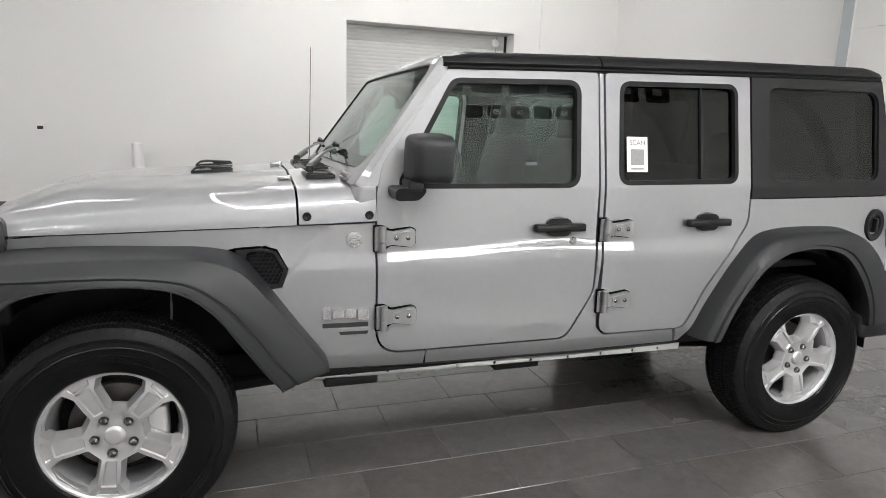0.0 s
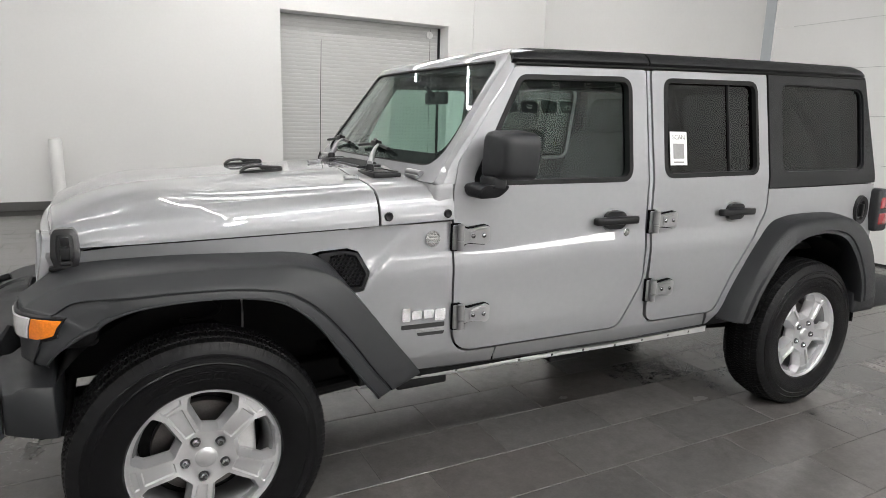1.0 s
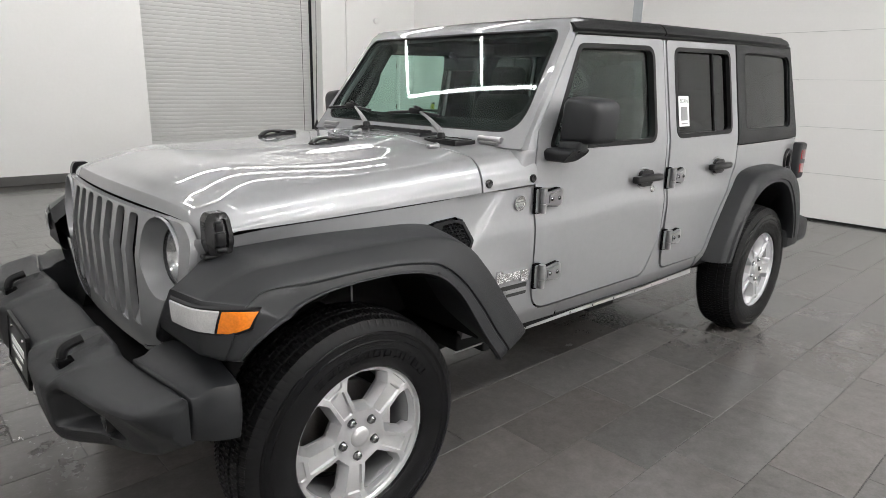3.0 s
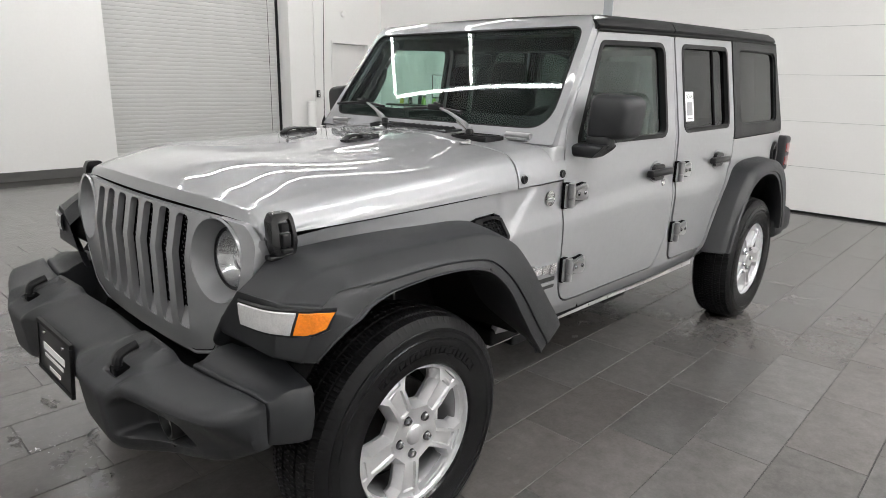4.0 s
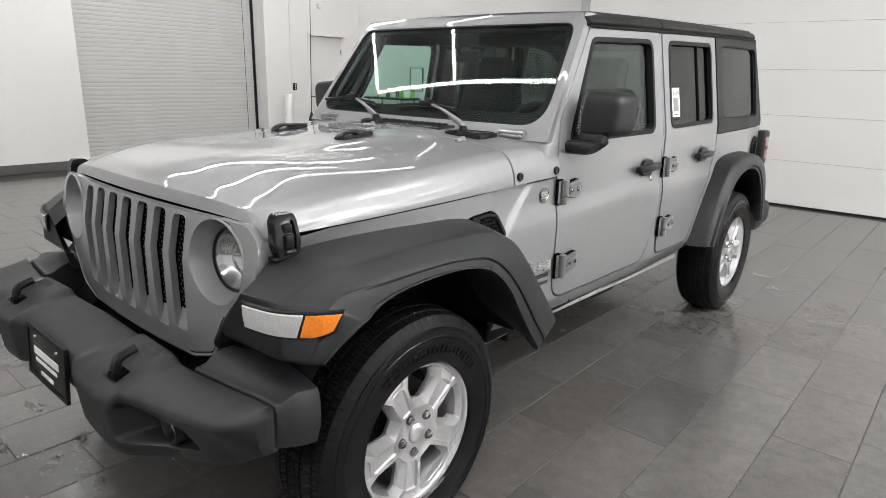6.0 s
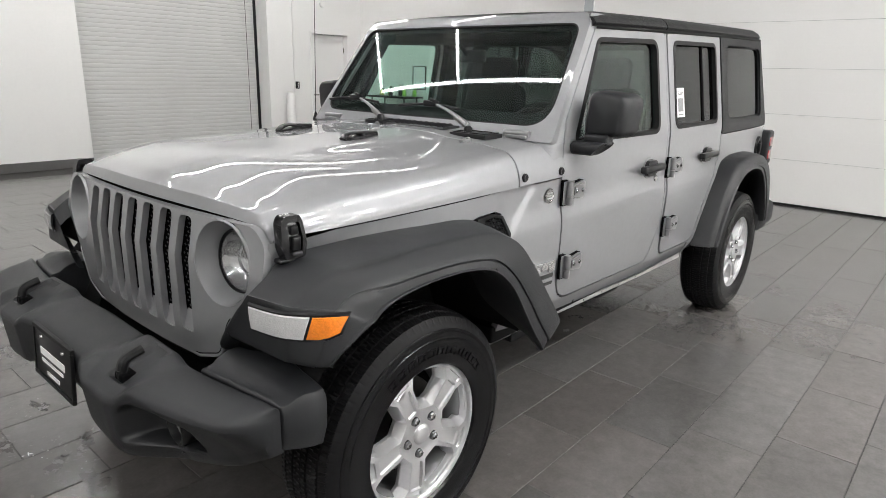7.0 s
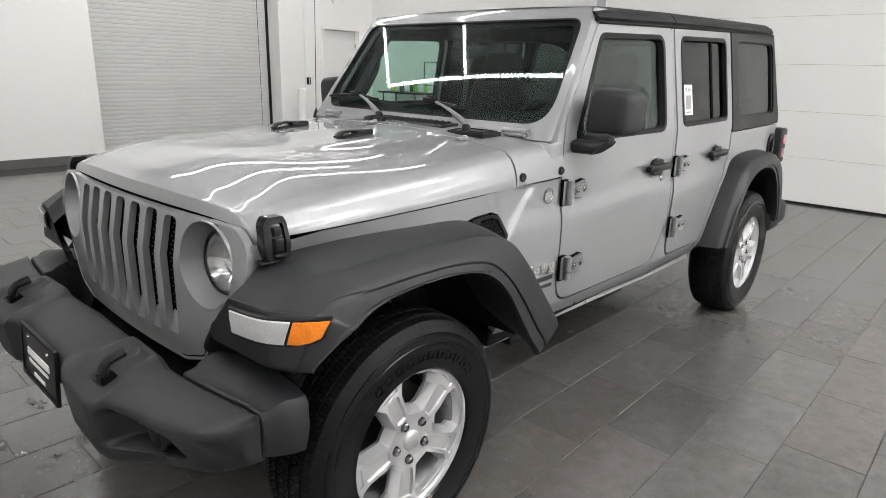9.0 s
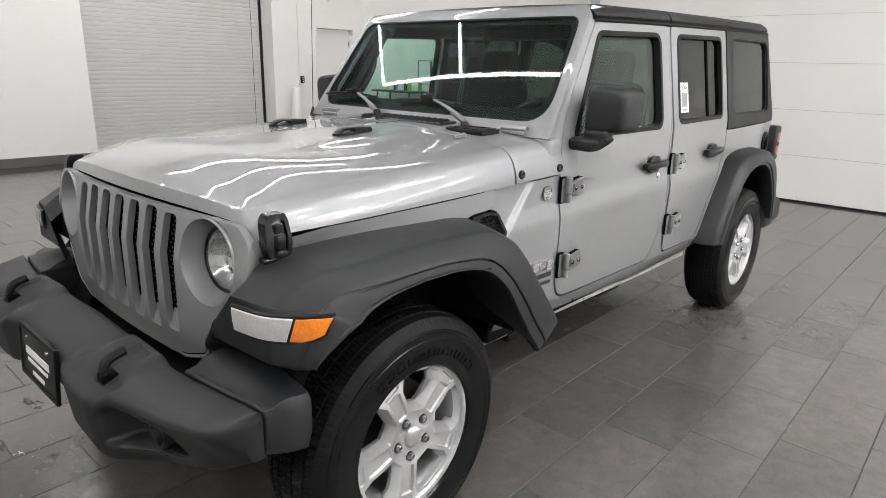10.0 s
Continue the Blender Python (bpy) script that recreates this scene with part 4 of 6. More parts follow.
def grille():
    def shape(u, v, d):
        lean = 0.20 * max(0.0, v - 0.945) + 0.10 * max(0.0, 0.74 - v)
        return (-0.482 + lean + 0.11 * u * u + d, u, v)

    half = [(0.0, 0.628, 0.0), (0.36, 0.640, 0.1), (0.475, 0.675, 0.06), (0.53, 0.79, 0.1), (0.672, 0.93, 0.1), (0.668, 1.035, 0.06), (0.615, 1.078, 0.06), (0.0, 1.086, 0.0)]
    outline = rounded([(-u, v, r) for u, v, r in half[1:-1]][::-1] + [(u, v, r) for u, v, r in half[1:-1]], 8)
    holes = []
    for i in range(-3, 4):
        c = i * 0.106
        zb = 0.705 + 0.012 * (abs(i) == 3)
        zt = 1.072 - 0.006 * (abs(i) == 3)
        holes.append(rounded([(c - 0.031, zb, 0.016), (c + 0.031, zb, 0.016), (c + 0.036, 0.95, 0.0), (c + 0.033, zt, 0.022), (c - 0.033, zt, 0.022), (c - 0.036, 0.95, 0.0)], 5))
    lamps = [circle(s * 0.502, 0.961, 0.120, 40) for s in (-1, 1)]
    ucuts = [-0.6, -0.45, -0.3, -0.15, 0.0, 0.15, 0.3, 0.45, 0.6]
    g = part("grille", sheet(outline, holes + lamps, shape, 0.021, ucuts, (0.74, 0.945, 1.0, 1.05)), PAINT, car, "silver front grille with seven upright slots", 0.007, sharp=30, seg=3)
    # No groove is cut: a near-black bead carries its shade as colour.
    for name, d, r, off, mat, label in (("rim_bead", 0.004, 0.0055, 0.002, PAINT, "raised silver rim"), ("rim_shade_line", 0.0125, 0.0022, 0.0014, SEAM, "thin dark line for the shade of a groove")):
        low = [p for p in inset(outline, d) if p[1] < 0.90]
        low.sort(key=lambda p: math.atan2(p[0], 0.95 - p[1]))
        part(name, tube([shape(u, v, off) for u, v in low], r, 8), mat, g, label)
    for i in range(-3, 4):
        c, zb = i * 0.106, 0.705 + 0.012 * (abs(i) == 3)
        part("slot_ramp", loft([[(shape(c + u, zb - 0.004, 0.003)[0], c + u, zb - 0.004), (shape(c + u, zb + 0.020, 0.012)[0], c + u, zb + 0.020), (shape(c + u, zb + 0.055, 0.025)[0], c + u, zb + 0.058)] for u in (-0.034, -0.017, 0.0, 0.017, 0.034)]), PAINT, g)
    part("mesh_backing", sheet(rect(-0.36, 0.36, 0.69, 1.09), [], shape, 0.004, ucuts, (0.945,)), SEAM, g, "black mesh behind the slots").location = (0.030, 0, 0)
    weave = bmesh.new()
    for i in range(-3, 4):
        for k in range(30):
            for j in (-1, 0, 1):
                z, y = 0.712 + k * 0.0125, i * 0.106 + j * 0.018 + (0.009 if k % 2 else 0)
                x = shape(y, z, 0.0255)[0]
                r = [weave.verts.new((x, y + a * 0.0065, z + b * 0.0045)) for a, b in ((-1, 0), (0, -1), (1, 0), (0, 1))]
                weave.faces.new(r)
    tagged(part("mesh_weave", weave, PLASTIC, g, "", 0, False), kind="stuff")
    for s in (-1, 1):
        yc, zc = s * 0.502, 0.961
        x0 = shape(yc, zc, 0)[0]
        h = part("headlight", lathe([(0.1365, 0.012), (0.1350, 0.003), (0.132, 0.003), (0.127, 0.014), (0.118, 0.040), (0.110, 0.062), (0.106, 0.074)], 56, "x"), PAINT, car, "round headlight in a deep silver bowl")
        h.location = (x0, yc, zc)
        h.rotation_euler = (0, radians(4), radians(-6 * s))
        h.scale = (0.9, 0.9, 0.9)
        part("black_ring", lathe([(0.107, 0.073), (0.103, 0.066), (0.098, 0.065), (0.095, 0.080)], 48, "x"), GLOSSBLACK, h)
        part("reflector", lathe([(0.096, 0.074), (0.088, 0.090), (0.06, 0.108), (0.05, 0.104), (0.046, 0.110), (0.02, 0.118), (0.0, 0.118)], 40, "x"), shader("lamp_silver", (0.62, 0.63, 0.64), 0.17, 0.9), h, "bright reflector")
        part("lens", lathe([(0.097, 0.072), (0.09, 0.062), (0.07, 0.053), (0.04, 0.046), (0.0, 0.044)], 40, "x"), LENS, h, "clear lens")
    # Near-black strip that fills the gap between hood lip and grille top.
    part("hood_gap_strip", loft([[(-0.419 + 0.115 * u * u, u, 1.066 - 0.03 * (abs(u) / 0.6) ** 4), (-0.419 + 0.115 * u * u, u, 1.112 - 0.03 * (abs(u) / 0.6) ** 4)] for u in np.linspace(-0.60, 0.60, 25)]), SEAM, car, "near-black strip in the gap under the hood lip")
    # silver cheeks between grille and fender
    for s in (-1, 1):
        rows = []
        for f in np.linspace(0, 1, 10):
            z = 0.70 + 0.342 * f
            yg = float(np.interp(z, [0.70, 0.79, 0.93, 1.035, 1.05], [0.49, 0.53, 0.665, 0.666, 0.664]))
            xg = shape(yg, z, 0)[0] + 0.010
            yo = float(np.interp(z, [0.70, 1.05], [0.60, 0.692]))
            rows.append([(xg, s * yg, z), (xg + 0.03, s * (yg + (yo - yg) * 0.5), z), (xg + 0.10, s * yo, 0.88 + 0.164 * f), (-0.20, s * (0.690 - 0.03 * (1 - f)), 0.95 + 0.101 * f), (-0.05, s * (0.704 - 0.02 * (1 - f)), 0.95 + 0.105 * f), (0.20, s * 0.7215, 0.95 + 0.113 * f), (0.40, s * 0.7270, 1.0 + 0.0685 * f), (0.508, s * 0.7270, 1.005 + 0.0675 * f)])
        part("fender_side", loft(rows), PAINT, car, "silver inner fender side", 0, sharp=50)


grille()


def front_flare():
    """Wide flat-topped black front fender flare whose nose wraps round the corner."""
    root = [(-0.450, 0.580, 0.766), (-0.474, 0.572, 0.776), (-0.484, 0.585, 0.810), (-0.484, 0.672, 0.915), (-0.476, 0.680, 0.928), (-0.430, 0.684, 0.962), (-0.370, 0.670, 0.998), (-0.290, 0.675, 1.008), (-0.080, 0.690, 1.015), (0.110, 0.705, 1.013), (0.300, 0.720, 1.006), (0.415, 0.728, 0.970), (0.505, 0.735, 0.865), (0.610, 0.745, 0.720), (0.712, 0.752, 0.582), (0.705, 0.750, 0.568)]
    shoulder = [(-0.445, 0.790, 0.770), (-0.468, 0.812, 0.780), (-0.470, 0.825, 0.800), (-0.462, 0.822, 0.912), (-0.448, 0.820, 0.926), (-0.400, 0.830, 0.955), (-0.335, 0.845, 0.984), (-0.265, 0.862, 0.994), (-0.080, 0.868, 1.000), (0.110, 0.868, 0.997), (0.285, 0.868, 0.986), (0.405, 0.885, 0.945), (0.490, 0.900, 0.858), (0.600, 0.905, 0.718), (0.706, 0.905, 0.582), (0.698, 0.895, 0.566)]
    crease = [(-0.422, 0.880, 0.772), (-0.436, 0.888, 0.782), (-0.426, 0.898, 0.815), (-0.392, 0.908, 0.905), (-0.372, 0.905, 0.922), (-0.330, 0.905, 0.945), (-0.270, 0.916, 0.950), (-0.200, 0.922, 0.950), (-0.050, 0.924, 0.952), (0.110, 0.924, 0.945), (0.250, 0.924, 0.918), (0.356, 0.926, 0.844), (0.447, 0.930, 0.736), (0.518, 0.932, 0.636), (0.590, 0.930, 0.545), (0.582, 0.918, 0.532)]
    lip = [(-0.398, 0.908, 0.774), (-0.398, 0.912, 0.784), (-0.366, 0.926, 0.820), (-0.304, 0.935, 0.858), (-0.278, 0.935, 0.868), (-0.250, 0.935, 0.888), (-0.210, 0.935, 0.903), (-0.155, 0.935, 0.915), (-0.030, 0.935, 0.923), (0.110, 0.935, 0.916), (0.230, 0.935, 0.885), (0.325, 0.937, 0.810), (0.405, 0.937, 0.700), (0.470, 0.937, 0.608), (0.535, 0.937, 0.525), (0.535, 0.925, 0.515)]
    n = 106
    R, S, C, L = along(root, n), along(shoulder, n), along(crease, n), along(lip, n)
    I = along([(p[0], p[2]) for p in lip[5:15]], 44)
    for side, _ in SIDES:
        rows = []
        for i in range(n):
            r, s, c, l = R[i], S[i], C[i], L[i]
            top = smoothstep(0.28, 0.50, i / n)
            sec = [r + np.array((0, -0.05, -0.05)), r + np.array((0, -0.006, -0.012))]
            sec += list(along([r, r * 0.5 + s * 0.5 + np.array((0, 0, 0.004)) * top, s], 9))
            sec[-1] = s * 0.985 + (r + c) * 0.0075
            sec += [s + (c - s) * 0.05, s + (c - s) * 0.35 + np.array((0, 0.002, 0)), s + (c - s) * 0.7 + np.array((0, 0.002, 0)), s + (c - s) * 0.94 + np.array((0, 0.002, 0)), c, c + (l - c) * 0.05 + np.array((0, -0.0065, 0)), c + (l - c) * 0.14 + np.array((0, -0.006, 0)), c + (l - c) * 0.22 + np.array((0, -0.001, 0)), c + (l - c) * 0.6, c + (l - c) * 0.84 + np.array((0, -0.001, 0)), c + (l - c) * 0.88 + np.array((0, 0.004, 0)), c + (l - c) * 0.96 + np.array((0, 0.004, 0)), l]
            k = (1 - 0.8 * smoothstep(0.80, 0.96, i / n)) * (0.12 + 0.88 * smoothstep(0.06, 0.20, i / n))
            sec += [l + np.array((0, -0.010, -0.002)), l + np.array((0, -0.05 * k - 0.004, 0.01)), l + np.array((0, -0.20 * k, 0.03))]
            rows.append([(p[0], side * p[1], p[2]) for p in sec])
        f = part("front_fender_flare", loft(rows, cap=True), PLASTIC, car, "matt black plastic front fender flare", 0.0, sharp=38)
        part("nose_filler", rbox(-0.435, -0.28, 0.60, 0.84, 0.79, 0.90, 0.02), UNDER, f).scale = (1, side, 1)
        # marker lamp on the nose, in a dark surround
        lamp = spline([(-0.492, 0.688), (-0.4905, 0.715), (-0.478, 0.800), (-0.450, 0.856), (-0.405, 0.908), (-0.352, 0.931)], 81)

        def lens(f0, f1, slant0, slant1, z0, z1, grow=0.0):
            rows = []
            for k, d in ((-0.06, 0.012), (0.0, 0.003), (0.5, 0.0), (1.0, 0.003), (1.06, 0.012)):
                row = []
                for j in range(18):
                    kk = min(1.0, max(0.0, k))
                    fj = (f0 + slant0 * kk) + ((f1 + slant1 * kk) - (f0 + slant0 * kk)) * j / 17
                    fj = min(1.0, max(0.0, fj))
                    x, y = [float(np.interp(fj * 80, np.arange(81), lamp[:, q])) for q in (0, 1)]
                    lo = z0 + 0.020 * smoothstep(0.70, 1.0, fj) - 0.004 * (1 - fj)
                    hi = z1 - 0.008 * (1 - fj) - 0.004 * smoothstep(0.8, 1.0, fj)
                    out = grow - d
                    row.append((x - out * 0.7, side * (y + out * 0.6), lo + (hi - lo) * k))
                rows.append(row)
            return solid(loft(rows), 0.005)

        part("lamp_surround", lens(0.035, 0.918, -0.02, 0.072, 0.843, 0.914, 0.0015), GLOSSBLACK, f, "black lamp surround")
        part("running_light", lens(0.055, 0.60, -0.025, 0.055, 0.850, 0.908, 0.007), FROST, f, "white frosted running light", 0.001)
        part("turn_marker", lens(0.622, 0.90, 0.055, 0.075, 0.850, 0.908, 0.004), AMBER, f, "amber turn signal lens", 0.001)
        # screws under the lip
        for t in (24, 28, 32, 36, 40):
            q = I[t]
            s = part("lip_screw", lathe([(0.0, -0.004), (0.006, -0.003), (0.007, 0.002)], 8), GLOSSBLACK, f)
            s.location = (q[0] + 0.006, side * 0.9305, q[1] + 0.006)
            s.scale = (1, -side, 1)
        # dark mesh vent behind the flare
        vo = rounded([(0.400, 0.990, 0.004), (0.485, 0.996, 0.01), (0.540, 0.984, 0.015), (0.580, 0.912, 0.015), (0.556, 0.852, 0.008), (0.50, 0.845, 0.01), (0.40, 0.95, 0.01)], 5)
        vi = rounded([(0.440, 0.980, 0.004), (0.487, 0.986, 0.008), (0.531, 0.975, 0.012), (0.566, 0.911, 0.012), (0.548, 0.864, 0.006), (0.51, 0.862, 0.006), (0.43, 0.95, 0.006)], 5)
        v = part("fender_vent", sheet(vo, [vi], side_shape(side, 0.006), 0.02, (), ()), GLOSSBLACK, car, "black honeycomb fender vent", 0.002)
        part("vent_floor", sheet(inset(vo, 0.006), [], side_shape(side, -0.006), 0.006), SEAM, v)
        comb = bmesh.new()
        inner = np.array(inset(vi, 0.004))
        for i in range(12):
            for j in range(12):
                u, w = 0.42 + i * 0.0165 + (0.00825 if j % 2 else 0), 0.850 + j * 0.0143
                inside = False
                for k in range(len(inner)):
                    a, b = inner[k], inner[k - 1]
                    if (a[1] > w) != (b[1] > w) and u < (b[0] - a[0]) * (w - a[1]) / (b[1] - a[1]) + a[0]:
                        inside = not inside
                if inside:
                    ring0, ring1 = circle(u, w, 0.0092, 6, math.pi / 6), circle(u, w, 0.0066, 6, math.pi / 6)
                    y = side * (half_width(u, w) + 0.004)
                    a = [comb.verts.new((p[0], y, p[1])) for p in ring0]
                    b = [comb.verts.new((p[0], y, p[1])) for p in ring1]
                    c = [comb.verts.new((p[0], y - side * 0.008, p[1])) for p in ring1]
                    for k in range(6):
                        comb.faces.new((a[k], a[(k + 1) % 6], b[(k + 1) % 6], b[k]))
                        comb.faces.new((b[k], b[(k + 1) % 6], c[(k + 1) % 6], c[k]))
        part("honeycomb", comb, GLOSSBLACK, v, "", 0, False)


front_flare()


def rear_flare():
    O = spline([(2.392, 0.530), (2.452, 0.670), (2.590, 0.885), (2.700, 0.990), (2.80, 1.022), (2.93, 1.033), (3.18, 1.030), (3.30, 1.000), (3.395, 0.92), (3.47, 0.79), (3.525, 0.650), (3.54, 0.56)], 48)
    I = spline([(2.455, 0.540), (2.535, 0.700), (2.655, 0.853), (2.75, 0.915), (2.84, 0.942), (2.96, 0.950), (3.08, 0.932), (3.17, 0.890), (3.26, 0.80), (3.325, 0.70), (3.355, 0.62), (3.365, 0.545)], 48)
    for side, _ in SIDES:
        rows = []
        for i in range(48):
            t = i / 47
            o, n = O[i], I[i]
            root, sh = 0.775, 0.878
            g = 1.0 + 1.1 * smoothstep(0.38, 0.12, t) - 0.75 * smoothstep(0.62, 0.85, t)
            sec = [(*o, root), (*(o + (n - o) * 0.02 * g), root + 0.03), (*(o + (n - o) * 0.13 * g), sh - 0.006), (*(o + (n - o) * 0.165 * g), sh + 0.008), (*(o + (n - o) * 0.30 * g), sh + 0.024), (*(o + (n - o) * (0.45 + 0.1 * g)), sh + 0.040), (*(o + (n - o) * 0.80), sh + 0.046), (*(o + (n - o) * 0.83), sh + 0.039), (*n, sh + 0.044), (*(n + (n - o) * 0.02), sh + 0.032), (*(n - (n - o) * 0.03), sh - 0.03), (*(o + (n - o) * 0.7), sh - 0.16)]
            rows.append([(p[0], side * p[2], p[1]) for p in sec])
        f = part("rear_fender_flare", solid(loft(rows, cap=False), 0.006), PLASTIC, car, "matt black plastic rear fender flare", 0.003, sharp=32)
        part("flare_foot", rbox(3.36, 3.56, 0.60, 0.895, 0.47, 0.60, 0.02), PLASTIC, f).scale = (1, side, 1)


rear_flare()


def wheel_wells():
    """Dark liners over the wheels, frame rails, axles and floor."""
    for side, _ in SIDES:
        for cx, r in ((0.03, 0.56), (2.95, 0.56)):
            rows = []
            span = (0.30, math.pi - 0.25) if cx < 1 else (-0.05, math.pi - 0.25)
            for a in np.linspace(*span, 20):
                rows.append([(cx + r * 0.92 * math.cos(a), side * y, 0.42 + (r - 0.06) * math.sin(a)) for y in (0.42, 0.6, 0.84)])
            part("wheel_liner", loft(rows), UNDER, car, "black wheel arch liner")
            wall = [(cx + r * 0.92 * math.cos(a), 0.42 + (r - 0.06) * math.sin(a)) for a in np.linspace(*span, 20)]
            part("wheel_liner_wall", sheet(wall, [], lambda u, v, d, s=side: (u, s * 0.42, v), 0), UNDER, car)
        part("frame_rail", rbox(-0.50, 3.55, side * 0.42 - 0.05, side * 0.42 + 0.05, 0.36, 0.50, 0.01), UNDER, car, "black chassis rail", 0)
        part("control_arm", tube([(0.10, side * 0.52, 0.37), (0.95, side * 0.46, 0.41)], 0.026, 10), UNDER, car)
        part("control_arm", tube([(2.92, side * 0.52, 0.37), (2.15, side * 0.50, 0.42)], 0.028, 10), UNDER, car)
        part("arm_bracket", rbox(2.06, 2.24, side * 0.53 - 0.03, side * 0.53 + 0.03, 0.37, 0.47, 0.015), UNDER, car)
        part("bush_bolt", place(lathe([(0.0, -0.012), (0.016, -0.010), (0.018, 0.0)], 12), pose(0, 0, 0)), STEEL, car).location = (2.16, side * 0.585, 0.42)
        for bx in (0.83, 1.57):
            part("body_mount", join(rbox(bx - 0.11, bx + 0.11, 0.50, 0.68, 0.405, 0.445, 0.01), tube([(bx + 0.02, 0.60, 0.42), (bx + 0.05, 0.62, 0.395), (bx + 0.09, 0.60, 0.41)], 0.009, 8, 10)), UNDER, car, "black body mount").scale = (1, side, 1)
        part("coil_spring", tube([(0.03 + 0.065 * math.cos(a), side * 0.50 + 0.065 * math.sin(a), 0.45 + 0.013 * a) for a in np.linspace(0, 32, 150)], 0.008, 6), UNDER, car)
        # Added discs behind the wheels keep light off the floor under the nose.
        for bx in (-0.011, 3.004):
            stop_disc = part("light_stop_disc", lathe([(0.04, 0.0), (0.15, -0.004), (0.222, 0.004), (0.222, 0.008), (0.15, 0.0), (0.04, 0.004)], 40), UNDER, car, "added dark disc that stops light passing through the wheel")
            stop_disc.location = (bx, side * 0.648, 0.3873)
        part("brake_hose", tube([(0.16, side * 0.56, 0.90), (0.16, side * 0.57, 0.70), (0.13, side * 0.60, 0.5)], 0.004, 6, 10), SILL, car, "thin pale brake hose")
    for x in (0.0, 3.008):
        part("axle", tube([(x, -0.70, 0.385), (x, 0.70, 0.385)], 0.045, 14), UNDER, car, "black axle tube")
        part("differential", lathe([(0.0, -0.14), (0.09, -0.12), (0.135, 0.0), (0.09, 0.12), (0.0, 0.14)], 20), UNDER, car).location = (x, 0.20, 0.385)
    part("floor_pan", rbox(0.55, 3.58, -0.70, 0.70, 0.46, 0.53, 0.01), UNDER, car, "black underbody floor")
    part("firewall", rbox(0.58, 0.61, -0.62, 0.62, 0.5, 1.12, 0.01), UNDER, car)
    part("radiator_block", rbox(-0.40, -0.30, -0.37, 0.37, 0.55, 1.06, 0.01), UNDER, car)
    part("engine_block", rbox(-0.20, 0.50, -0.40, 0.40, 0.45, 1.10, 0.04), UNDER, car)
    part("transmission", rbox(0.5, 1.6, -0.18, 0.18, 0.32, 0.48, 0.04), UNDER, car)
    part("muffler", rbox(3.25, 3.45, -0.5, 0.5, 0.42, 0.56, 0.06), UNDER, car)


wheel_wells()


def bumper_back(a):
    """Rear edge of the bumper's top along its width."""
    return float(np.interp(a, [0, 0.45, 0.52, 0.62, 0.74, 0.84, 0.868], [-0.553, -0.568, -0.570, -0.563, -0.548, -0.532, -0.527]))


